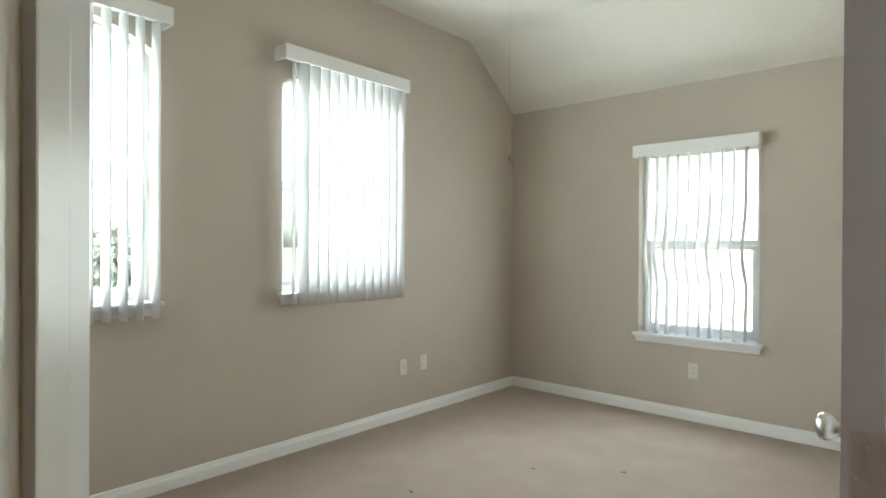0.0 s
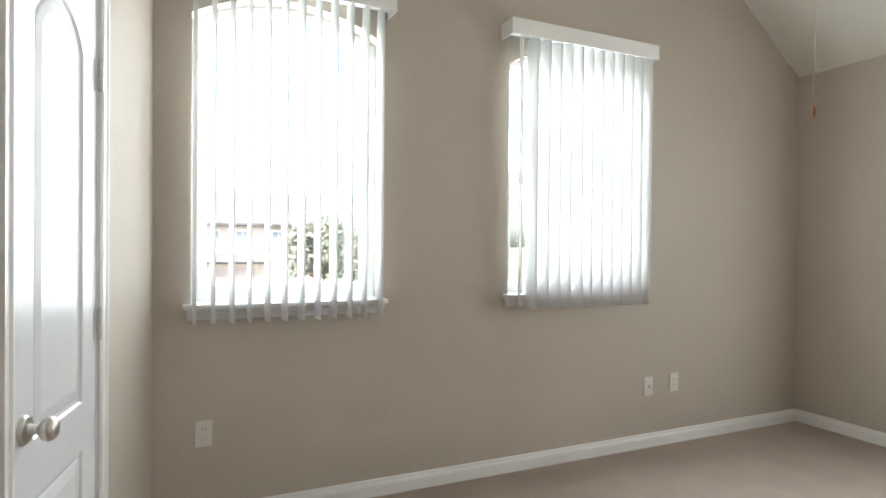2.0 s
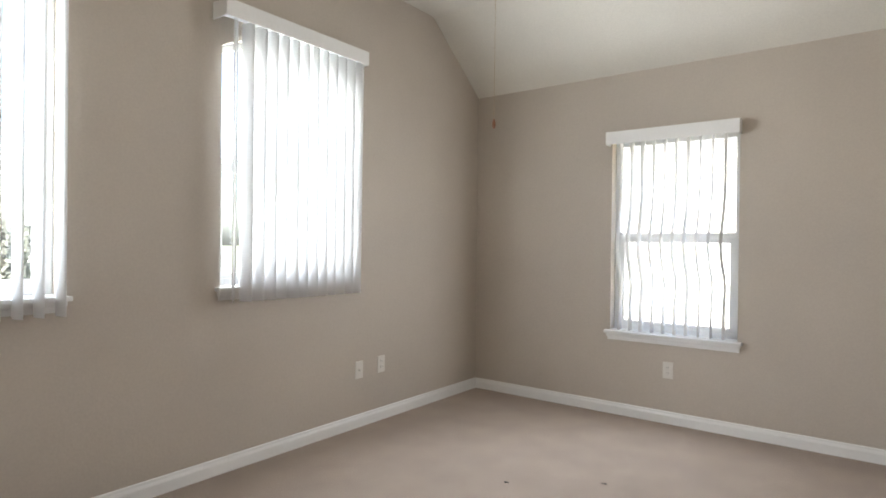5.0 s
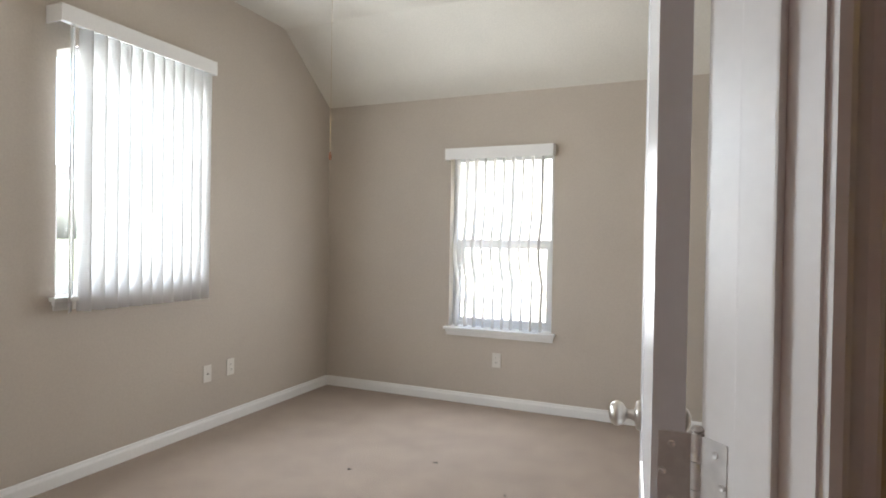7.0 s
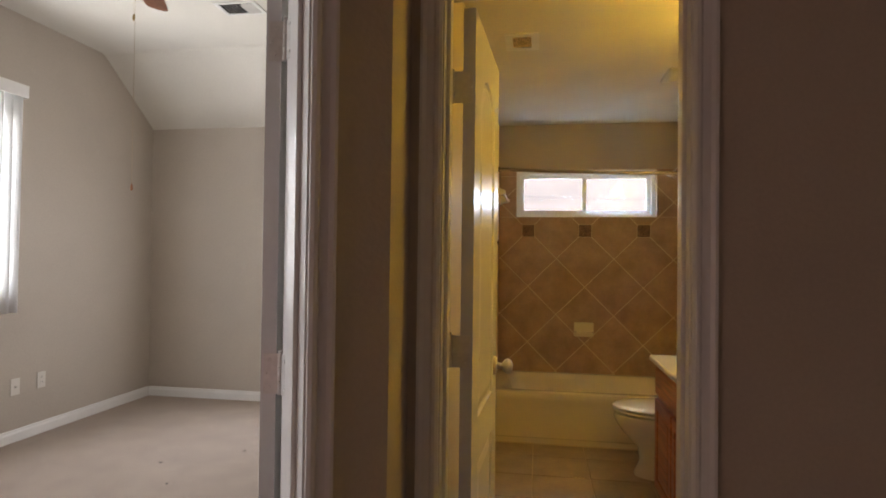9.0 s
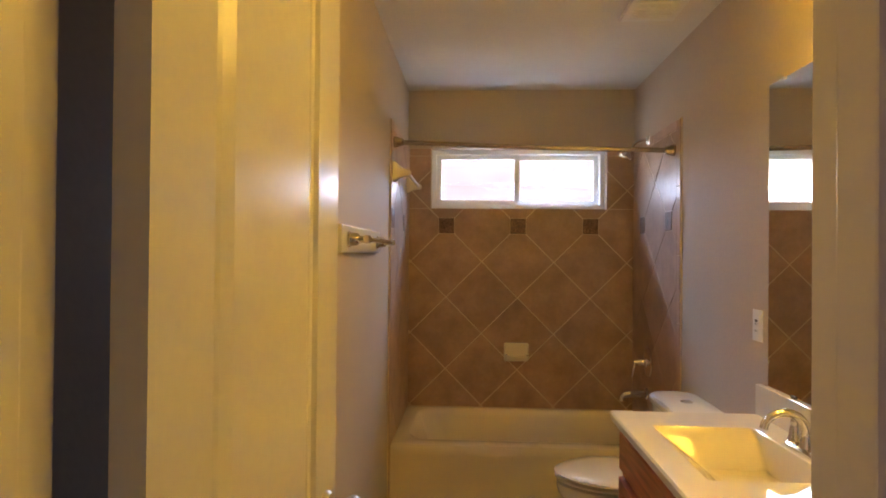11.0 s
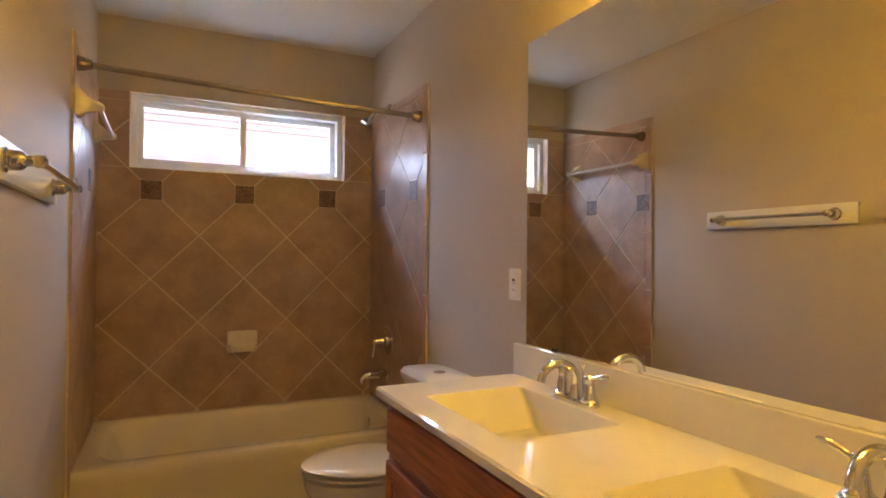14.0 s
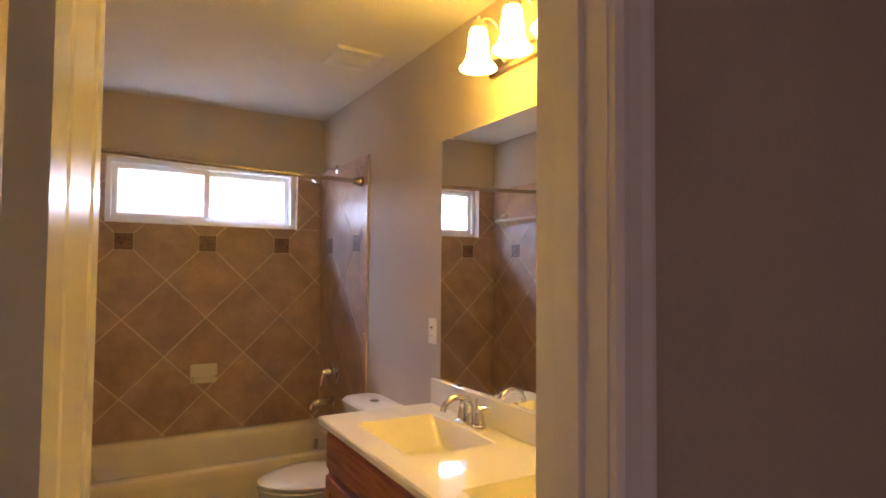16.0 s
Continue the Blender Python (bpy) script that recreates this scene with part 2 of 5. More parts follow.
def lathe(bm, profile, seg=20, m=None, caps=True):
    """Turn (radius, height) pairs round z."""
    rings = []
    for r, h in profile:
        ring = []
        for i in range(seg):
            a = 2 * math.pi * i / seg
            co = Vector((r * math.cos(a), r * math.sin(a), h))
            ring.append(bm.verts.new(m @ co if m is not None else co))
        rings.append(ring)
    for p, q in zip(rings, rings[1:]):
        for i in range(seg):
            j = (i + 1) % seg
            bm.faces.new((p[i], p[j], q[j], q[i]))
    if caps:
        bm.faces.new(rings[0][::-1])
        bm.faces.new(rings[-1])


def tube(bm, pts, radius, seg=12):
    """A round bar along pts; radius may be a list."""
    pts = [Vector(p) for p in pts]
    rad = radius if isinstance(radius, (list, tuple)) else [radius] * len(pts)
    up = None
    rings = []
    for i, p in enumerate(pts):
        d = (pts[min(i + 1, len(pts) - 1)] - pts[max(i - 1, 0)]).normalized()
        if up is None:
            up = d.orthogonal().normalized()
        up = (up - d * up.dot(d)).normalized()
        side = d.cross(up)
        rings.append([bm.verts.new(p + rad[i] * (math.cos(2 * math.pi * k / seg) * up + math.sin(2 * math.pi * k / seg) * side)) for k in range(seg)])
    for p, q in zip(rings, rings[1:]):
        for k in range(seg):
            j = (k + 1) % seg
            bm.faces.new((p[k], p[j], q[j], q[k]))
    bm.faces.new(rings[0][::-1])
    bm.faces.new(rings[-1])


def prism(bm, outline, depth, m=None):
    """Extrude a closed (u, v) outline along +w by depth; m maps (u, v, w)."""
    m = m or Matrix.Identity(4)
    lo = [bm.verts.new(m @ Vector((u, v, 0))) for u, v in outline]
    hi = [bm.verts.new(m @ Vector((u, v, depth))) for u, v in outline]
    bm.faces.new(lo[::-1])
    bm.faces.new(hi)
    n = len(outline)
    for i in range(n):
        j = (i + 1) % n
        bm.faces.new((lo[i], lo[j], hi[j], hi[i]))


def basis(origin, u, w, up=(0, 0, 1)):
    """Matrix that maps local x to u, local y to w and local z to up, at origin."""
    u, w, up = Vector(u).normalized(), Vector(w).normalized(), Vector(up)
    return Matrix(((u.x, w.x, up.x, origin[0]), (u.y, w.y, up.y, origin[1]), (u.z, w.z, up.z, origin[2]), (0, 0, 0, 1)))


def arch(u, u0, u1, spring, apex):
    """Height of a shallow round arch over u0..u1."""
    half, rise = (u1 - u0) / 2, apex - spring
    rad = (half * half + rise * rise) / (2 * rise)
    x = max(-half, min(half, u - (u0 + u1) / 2))
    return apex - rad + math.sqrt(rad * rad - x * x)


def wall(name, start, end, out, thick, top, mat, label, holes=(), z0=-0.02, cuts=()):
    """A wall whose inner face runs from start to end; it thickens towards out. top: a height or a function of the distance from start.
    holes: (u0, u1, low, high) with high a height or a function of u."""
    s, e = Vector((*start, 0)), Vector((*end, 0))
    length = (e - s).length
    m = basis((*start, 0), e - s, (*out, 0))
    topf = top if callable(top) else (lambda u: top)
    stops = {0.0, length, *[c for c in cuts if 0 < c < length]}
    for h in holes:
        stops |= {h[0], h[1]}
        if callable(h[3]):
            stops |= {h[0] + (h[1] - h[0]) * i / 16 for i in range(17)}
    stops = sorted(stops)
    bm = bmesh.new()
    for a, b in zip(stops, stops[1:]):
        if b - a < 1e-5:
            continue
        mid = (a + b) / 2
        spans, low = [], lambda u: z0
        for h in sorted((h for h in holes if h[0] <= mid <= h[1]), key=lambda h: h[2]):
            if h[2] > z0 + 1e-4:
                spans.append((low, lambda u, z=h[2]: z))
            low = h[3] if callable(h[3]) else (lambda u, z=h[3]: z)
        spans.append((low, topf))
        for lo, hi in spans:
            c = [(a, lo(a)), (b, lo(b)), (b, hi(b)), (a, hi(a))]
            vs = [[bm.verts.new(m @ Vector((u, w, z))) for u, z in c] for w in (0, thick)]
            bm.faces.new(vs[0])
            bm.faces.new(vs[1][::-1])
            for i in range(4):
                j = (i + 1) % 4
                bm.faces.new((vs[0][i], vs[0][j], vs[1][j], vs[1][i]))
    bmesh.ops.remove_doubles(bm, verts=bm.verts, dist=1e-5)
    # drop the faces between neighbouring cells
    seen = {}
    for f in bm.faces:
        seen.setdefault(frozenset(f.verts), []).append(f)
    bmesh.ops.delete(bm, geom=[f for fs in seen.values() if len(fs) > 1 for f in fs], context="FACES_ONLY")
    return structure(name, bm, mat, label, "wall")


def moulding(bm, start, end, out, z0, height, thick, lip=0.35):
    """A baseboard run: a board with a thinner rounded top, proud towards out."""
    s, e = Vector((*start, 0)), Vector((*end, 0))
    m = basis((*start, 0), e - s, (*out, 0))
    n = (e - s).length
    prof = [(0, z0), (thick, z0), (thick, z0 + height * (1 - lip)), (thick * 0.8, z0 + height * (1 - lip * 0.7)), (thick * 0.62, z0 + height * 0.82),
            (thick * 0.55, z0 + height * 0.95), (thick * 0.3, z0 + height), (0, z0 + height)]
    vs = [[bm.verts.new(m @ Vector((u, w, z))) for w, z in prof] for u in (0, n)]
    bm.faces.new(vs[0][::-1])
    bm.faces.new(vs[1])
    k = len(prof)
    for i in range(k):
        j = (i + 1) % k
        bm.faces.new((vs[0][i], vs[0][j], vs[1][j], vs[1][i]))


CASE = [(0.0, 0.0), (0.0, 0.010), (0.008, 0.016), (0.016, 0.016), (0.022, 0.011), (0.040, 0.013), (0.050, 0.018), (0.057, 0.018), (0.057, 0.0)]


def casing(bm, m, width, height):
    """Door casing in a wall's frame m (x along the wall, y out of it): two legs and a head with mitred corners, round an opening from x 0 to width."""
    rings = []
    path = [((0, 0), (-1, 0)), ((0, height), (-1, 1)), ((width, height), (1, 1)), ((width, 0), (1, 0))]
    for (x, z), (dx, dz) in path:
        rings.append([bm.verts.new(m @ Vector((x + dx * (a + 0.004), w, z + dz * (a + 0.004)))) for a, w in CASE])
    k = len(CASE)
    for p, q in zip(rings, rings[1:]):
        for i in range(k):
            j = (i + 1) % k
            bm.faces.new((p[i], p[j], q[j], q[i]))
    bm.faces.new(rings[0])
    bm.faces.new(rings[-1][::-1])


def jamb(bm, m, width, height, depth, stop_at=None):
    """Lining of an opening; m: x along the wall, y through it from 0 to depth. stop_at: where the stop bead lies."""
    t = 0.018
    box(bm, (-t, 0, 0), (0, depth, height + t), m)
    box(bm, (width, 0, 0), (width + t, depth, height + t), m)
    box(bm, (0, 0, height), (width, depth, height + t), m)
    if stop_at is not None:
        a, b = stop_at
        box(bm, (0, a, 0), (0.011, b, height), m, bevel=0.003)
        box(bm, (width - 0.011, a, 0), (width, b, height), m, bevel=0.003)
        box(bm, (0.011, a, height - 0.011), (width - 0.011, b, height), m, bevel=0.003)


def panel_outline(x0, x1, z0, spring, rise, d, n=14):
    """Outline of a door panel inset by d; rise 0 gives a plain rectangle with the same count of points."""
    pts = [(x0 + d, z0 + d), (x1 - d, z0 + d)]
    if rise > 0:
        half = (x1 - x0) / 2
        rad = (half * half + rise * rise) / (2 * rise)
        cx, cz = (x0 + x1) / 2, spring + rise - rad
        h = half - d
        for i in range(n + 1):
            x = h - 2 * h * i / n
            pts.append((cx + x, cz + math.sqrt((rad - d) ** 2 - x * x)))
    else:
        for i in range(n + 1):
            pts.append((x1 - d - (x1 - x0 - 2 * d) * i / n, spring - d))
    return pts


def door_leaf(bm, width, height, thick, m, drop=0.0, lift=0.0):
    """A two-panel leaf with an arched upper panel; x from the hinge, y through the thickness."""
    panels = [(0.115, width - 0.115, 0.24, 0.70 - drop, 0.0), (0.115, width - 0.115, 0.835 - drop, height - 0.235 + lift, 0.10)]
    for y, sgn in ((0.0, 1), (thick, -1)):
        edges = []

        def loop(pts, depth):
            vs = [bm.verts.new(m @ Vector((x, y + sgn * depth, z))) for x, z in pts]
            return vs

        def ring_edges(vs):
            return [bm.edges.new((vs[i], vs[(i + 1) % len(vs)])) for i in range(len(vs))]

        outer = loop([(0, 0.012), (width, 0.012), (width, height), (0, height)], 0)
        edges += ring_edges(outer)
        for p in panels:
            rings = [loop(panel_outline(*p, d), h) for d, h in ((0, 0), (0.006, 0.007), (0.016, 0.009), (0.024, 0.006), (0.048, 0.0015))]
            edges += ring_edges(rings[0])
            for a, b in zip(rings, rings[1:]):
                k = len(a)
                for i in range(k):
                    j = (i + 1) % k
                    bm.faces.new((a[i], a[j], b[j], b[i]))
            bm.faces.new(rings[-1])
        bmesh.ops.triangle_fill(bm, use_beauty=True, use_dissolve=False, edges=edges, normal=m.to_3x3() @ Vector((0, -sgn, 0)))
        if sgn == 1:
            first = outer
        else:
            for i in range(4):
                j = (i + 1) % 4
                bm.faces.new((first[i], first[j], outer[j], outer[i]))


def knob_on(bm, m, reach=0.062):
    """Rose and oval knob along local -y at the origin of m."""
    k = m @ Matrix.Rotation(radians(90), 4, "X")
    lathe(bm, [(0.0335, 0.0), (0.0335, 0.004), (0.029, 0.010), (0.014, 0.013), (0.011, 0.018), (0.010, 0.028), (0.014, 0.032), (0.023, 0.038), (0.0275, 0.047),
               (0.0275, 0.054), (0.023, reach), (0.012, reach + 0.006), (0.004, reach + 0.007)], 24, k)


def hinge_on(bm, m, z):
    """A butt hinge: knuckle at local (0, 0), one leaf on the door edge and one on the jamb."""
    lathe(bm, [(0.0065, z - 0.046), (0.0065, z - 0.016)], 10, m)
    lathe(bm, [(0.0065, z - 0.0145), (0.0065, z + 0.0145)], 10, m)
    lathe(bm, [(0.0065, z + 0.016), (0.0065, z + 0.046)], 10, m)
    lathe(bm, [(0.004, z + 0.046), (0.007, z + 0.05), (0.004, z + 0.054)], 10, m)


def hung_door(name, label, hinge, closed, swing, degrees, width, height, thick, hinges, knob_z, drop=0.0, group="", proud=0.012, wing=0.0, lift=0.0):
    """A door: hinge point, the unit way it points when shut, the unit way that it swings to, and how far it stands open."""
    c, s = math.cos(radians(degrees)), math.sin(radians(degrees))
    u = Vector((closed[0] * c + swing[0] * s, closed[1] * c + swing[1] * s, 0))
    w = Vector((-closed[0] * s + swing[0] * c, -closed[1] * s + swing[1] * c, 0))
    # the leaf lies behind the face that holds the knuckles
    pin = (hinge[0] + swing[0] * proud, hinge[1] + swing[1] * proud, 0)
    m = basis(pin, u, -w)
    face, back = proud, proud + thick
    top = root(name, label, "door", (hinge[0], hinge[1], 0), group, "structure")
    bm = bmesh.new()
    door_leaf(bm, width, height, thick, m @ Matrix.Translation((0.003, face, 0)), drop, lift)
    leaf = part("door_leaf", bm, door_paint, top)
    bm = bmesh.new()
    knob_on(bm, m @ Matrix.Translation((width - 0.06, face, knob_z)))
    part("door_knob", bm, nickel, top, "satin nickel knob", smooth=True)
    bm = bmesh.new()
    knob_on(bm, m @ Matrix.Translation((width - 0.06, back, knob_z)) @ Matrix.Rotation(math.pi, 4, "Z"))
    part("door_knob", bm, nickel, top, "satin nickel knob", smooth=True)
    bm = bmesh.new()
    box(bm, (width + 0.0025, face + thick * 0.18, knob_z - 0.028), (width + 0.0045, face + thick * 0.82, knob_z + 0.028), m)
    part("latch_plate", bm, nickel, top)
    for z in hinges:
        bm = bmesh.new()
        hinge_on(bm, m, z)
        # one plate let into the door's edge, one into the jamb, both rolled round the pin
        box(bm, (0.0003, 0.004, z - 0.045), (0.0028, back - 0.007, z + 0.045), m)
        jm = basis(pin, (closed[0], closed[1], 0), (-swing[0], -swing[1], 0))
        box(bm, (-0.0012, 0.004, z - 0.045), (0.0012, back - 0.007, z + 0.045), jm)
        if wing:
            box(bm, (0.0035, face - 0.0025, z - 0.046), (wing, face - 0.0004, z + 0.046), m)
        for dz, dy in ((-0.031, 0.022), (0.0, 0.031), (0.031, 0.022)):
            for plate, x, sink in ((m, 0.0004, -1), (jm, 0.0006, 1)):
                lathe(bm, [(0.0042, 0.0), (0.0036, 0.0022 * sink), (0.001, 0.0012 * sink)], 8,
                      plate @ Matrix.Translation((x, face + dy - 0.008, z + dz)) @ Matrix.Rotation(radians(90), 4, "Y"))
        part("hinge", bm, steel_hinge, top, "painted steel butt hinge", smooth=True)
    return top


# ---- large structure: bedroom ----
E45, N45 = Vector((0.70711, 0.70711)), Vector((-0.70711, 0.70711))
O45, W45 = Vector((-0.352, 0.264)), 0.7425            # angled doorway: jamb corner in the bedroom face, clear width
CL_A, CL_B = Vector((XW, 0.29)), Vector((-0.683, -0.067))   # closet wall
CL_D = (CL_B - CL_A).normalized()
CL_N = Vector((-CL_D.y, CL_D.x))
CL_U0, CL_W, CL_H = 0.738, 0.562, 1.985


def bed_top(y):
    return (CEIL_BED if y < 3.82 else CEIL_BED - (y - 3.82) * (CEIL_BED - 2.487) / 0.65) + 0.02


def arch_hole(win):
    return (win[0] - 0.2, win[1] - 0.2, SILL, lambda u: arch(u + 0.2, win[0], win[1], SPRING, APEX))


wall_west = wall("wall_west", (XW, 0.2), (XW, YF), (-1, 0), 0.16, lambda u: bed_top(u + 0.2), wall_paint, "beige painted bedroom wall with two arched windows",
                 [arch_hole(WIN1), arch_hole(WIN2)], cuts=(3.62,))
wall_north = wall("wall_north", (XW - 0.16, YF), (0.40, YF), (0, 1), 0.16, 2.50, wall_paint, "beige painted knee wall under the sloped ceiling",
                  [(WIN3[0] - XW + 0.16, WIN3[1] - XW + 0.16, WIN3[2], WIN3[3])])
wall_between = wall("wall_between", (0.285, 0.901), (0.285, YF), (1, 0), 0.115, lambda u: bed_top(u + 0.901), wall_paint, "beige painted wall between bedroom and bathroom", cuts=(2.919,))
wall_south = wall("wall_south", tuple(CL_A), tuple(CL_B), tuple(-CL_N), 0.12, 3.0, wall_paint, "beige painted closet wall beside the window",
                  [(CL_U0 - 0.019, CL_U0 + CL_W + 0.019, -0.02, CL_H + 0.019)])
bm = bmesh.new()
box(bm, (0.3, -0.9, -0.02), (1.9, -0.88, 2.4), basis((*CL_A, 0), (*CL_D, 0), (*CL_N, 0)))
structure("wall_closet_back", bm, wall_paint, "plain painted back wall of the closet", "wall")

bm = bmesh.new()
p1 = O45 + E45 * (W45 + 0.019)
p1b = p1 - N45 * 0.12
q1 = O45 - E45 * 0.019
q1b = q1 - N45 * 0.12
q2b = CL_B - N45 * 0.12
prism(bm, [tuple(p1), (0.285, 0.901), (0.40, 0.901), (0.40, p1b.y + 0.40 - p1b.x), tuple(p1b)], 3.02, pose(0, 0, -0.02))
prism(bm, [tuple(q1), tuple(q1b), tuple(q2b), tuple(CL_B)], 3.02, pose(0, 0, -0.02))
prism(bm, [tuple(p1), tuple(p1b), tuple(q1b), tuple(q1)], 0.951, pose(0, 0, 2.049))
structure("wall_doorway", bm, wall_paint, "beige painted angled wall holding the bedroom doorway", "wall")

bm = bmesh.new()
prism(bm, [(-0.3, CEIL_BED), (3.80, CEIL_BED), (3.83, CEIL_BED - 0.006), (3.86, CEIL_BED - 0.026), (YF, 2.487), (YF + 0.16, 2.366), (YF + 0.16, 3.12), (-0.3, 3.12)], 0.40 - XW + 0.16,
      Matrix(((0, 0, 1, XW - 0.16), (1, 0, 0, 0), (0, 1, 0, 0), (0, 0, 0, 1))))
structure("ceiling_bedroom", bm, ceiling_paint, "white textured bedroom ceiling sloping down to the knee wall", "ceiling")

bm = bmesh.new()
prism(bm, [(XW - 0.16, -1.2), (0.342, -1.2), (0.342, YF + 0.16), (XW - 0.16, YF + 0.16)], 0.06, pose(0, 0, -0.06))
prism(bm, [(0.342, -1.75), (2.5, -1.75), (2.5, 1.105), (0.342, 1.105)], 0.06, pose(0, 0, -0.06))
prism(bm, [(-0.8, -1.75), (0.342, -1.75), (0.342, -1.2), (-0.8, -1.2)], 0.06, pose(0, 0, -0.06))
structure("floor_carpet", bm, carpet_mat, "beige cut pile carpet with faint vacuum marks", "carpet")

# ---- bathroom and hall shell ----
DOOR_B = (0.487, 1.092)
wall_bath_front = wall("wall_bath_front", (2.5, BYF), (0.40, BYF), (0, -1), 0.12, 2.50, bath_paint, "beige painted wall between hall and bathroom",
                       [(2.5 - DOOR_B[1] - 0.019, 2.5 - DOOR_B[0] + 0.019, -0.02, 2.049)])
wall_bath_right = wall("wall_bath_right", (BXR, BYB), (BXR, BYF), (1, 0), 0.12, 2.50, bath_paint, "beige painted bathroom wall behind vanity and toilet")
wall_bath_back = wall("wall_bath_back", (0.40, BYB), (BXR + 0.12, BYB), (0, 1), 0.18, 2.50, bath_paint, "beige painted wall with slider window over the tub",
                      [(BWIN[0] - 0.40, BWIN[1] - 0.40, BWIN[2], BWIN[3])])
# the opening in this wall is added, unseen, to hold the fill lamp
wall("wall_hall_west", (-0.598, -1.7), (-0.598, -0.152), (-1, 0), 0.1, 2.50, wall_paint, "beige painted hall wall with an added opening for the fill lamp", [(0.30, 0.85, -0.02, 2.05)])
# added box behind that opening, only to keep sky light out
bm = bmesh.new()
prism(bm, [(-1.25, -1.75), (-0.699, -1.75), (-0.699, -1.65), (-1.15, -1.65), (-1.15, -0.65), (-0.699, -0.65), (-0.699, -0.55), (-1.25, -0.55)], 2.52, pose(0, 0, -0.02))
prism(bm, [(-1.25, -1.75), (-0.699, -1.75), (-0.699, -0.55), (-1.25, -0.55)], 0.06, pose(0, 0, 2.50))
structure("wall_sky_block", bm, wall_paint, "plain unseen walls added to block the sky behind the hall opening", "wall")
wall("wall_hall_south", (2.4, -1.7), (-0.7, -1.7), (0, -1), 0.1, 2.50, wall_paint, "beige painted end wall of the hall")
wall("wall_hall_east", (2.4, 1.045), (2.4, -1.8), (1, 0), 0.1, 2.50, wall_paint, "beige painted hall wall")
bm = bmesh.new()
prism(bm, [(-0.70, -1.8), (2.5, -1.8), (2.5, 1.09), (0.345, 1.09), (0.345, 0.875), (-0.64, -0.11), (-0.70, -0.11)], 0.06, pose(0, 0, CEIL_BATH))
structure("ceiling_hall", bm, ceiling_paint, "white textured hall ceiling", "ceiling")
bm = bmesh.new()
prism(bm, [(0.345, 1.09), (BXR + 0.12, 1.09), (BXR + 0.12, BYB + 0.18), (0.402, BYB + 0.18), (0.402, YF), (0.345, YF)], 0.06, pose(0, 0, CEIL_BATH))
structure("ceiling_bathroom", bm, ceiling_paint, "white textured bathroom ceiling", "ceiling")
bm = bmesh.new()
box(bm, (0.345, 1.105, -0.06), (BXR + 0.12, BYB + 0.1, -0.006))
floor_bath = structure("floor_bathroom", bm, grout_mat, "beige square tile floor with pale grout", "floor")

# ---- trim ----
bm = bmesh.new()
moulding(bm, (XW, 0.29), (XW, YF), (1, 0), 0, 0.085, 0.014)
structure("baseboard_west", bm, trim_paint, "white painted baseboard under the windows", "baseboard")
bm = bmesh.new()
moulding(bm, (XW + 0.014, YF), (0.271, YF), (0, -1), 0, 0.085, 0.014)
structure("baseboard_north", bm, trim_paint, "white painted baseboard along the knee wall", "baseboard")
bm = bmesh.new()
moulding(bm, (0.285, 0.92), (0.285, YF), (-1, 0), 0, 0.085, 0.014)
structure("baseboard_east", bm, trim_paint, "white painted baseboard", "baseboard")
clm = basis((*CL_A, 0), (*CL_D, 0), (*CL_N, 0))
bm = bmesh.new()
a = CL_A + CL_D * 0.014
moulding(bm, tuple(a), tuple(CL_A + CL_D * (CL_U0 - 0.063)), tuple(CL_N), 0, 0.085, 0.014)
moulding(bm, tuple(CL_A + CL_D * (CL_U0 + CL_W + 0.063)), tuple(CL_B), tuple(CL_N), 0, 0.085, 0.014)
structure("baseboard_south", bm, trim_paint, "white painted baseboard beside the closet door", "baseboard")
bm = bmesh.new()
moulding(bm, (BXL, 2.0), (BXL, 3.70), (1, 0), 0, 0.085, 0.012)
structure("baseboard_bathroom", bm, trim_paint, "white painted bathroom baseboard", "baseboard")
bm = bmesh.new()
moulding(bm, (1.16, 1.045), (2.4, 1.045), (0, -1), 0, 0.085, 0.014)
structure("baseboard_hall", bm, trim_paint, "white painted hall baseboard", "baseboard")

# door linings and casings
dm_bed = basis((*O45, 0), (*E45, 0), (*N45, 0))
bm = bmesh.new()
jamb(bm, dm_bed @ Matrix.Translation((0, -0.121, 0)), W45, 2.03, 0.122, (0.035, 0.078))
casing(bm, dm_bed @ Matrix.Translation((0, 0.0, 0)), W45, 2.03)
casing(bm, basis((*(O45 - N45 * 0.12), 0), (*E45, 0), (*-N45, 0)), W45, 2.03)
structure("trim_bedroom_doorway", bm, trim_paint, "white gloss door lining and casing of the angled doorway", "door frame")
bm = bmesh.new()
jamb(bm, clm @ Matrix.Translation((CL_U0, -0.121, 0)), CL_W, CL_H, 0.122, (0.04, 0.083))
casing(bm, clm @ Matrix.Translation((CL_U0, 0, 0)), CL_W, CL_H)
structure("trim_closet_doorway", bm, trim_paint, "white gloss casing round the closet door", "door frame")
bm = bmesh.new()
jamb(bm, basis((DOOR_B[0], BYF - 0.121, 0), (1, 0, 0), (0, 1, 0)), DOOR_B[1] - DOOR_B[0], 2.03, 0.122, (0.035, 0.078))
casing(bm, basis((DOOR_B[0], BYF, 0), (1, 0, 0), (0, 1, 0)), DOOR_B[1] - DOOR_B[0], 2.03)
casing(bm, basis((DOOR_B[0], BYF - 0.12, 0), (1, 0, 0), (0, -1, 0)), DOOR_B[1] - DOOR_B[0], 2.03)
structure("trim_bathroom_doorway", bm, trim_paint, "white gloss door lining and casing of the bathroom", "door frame")

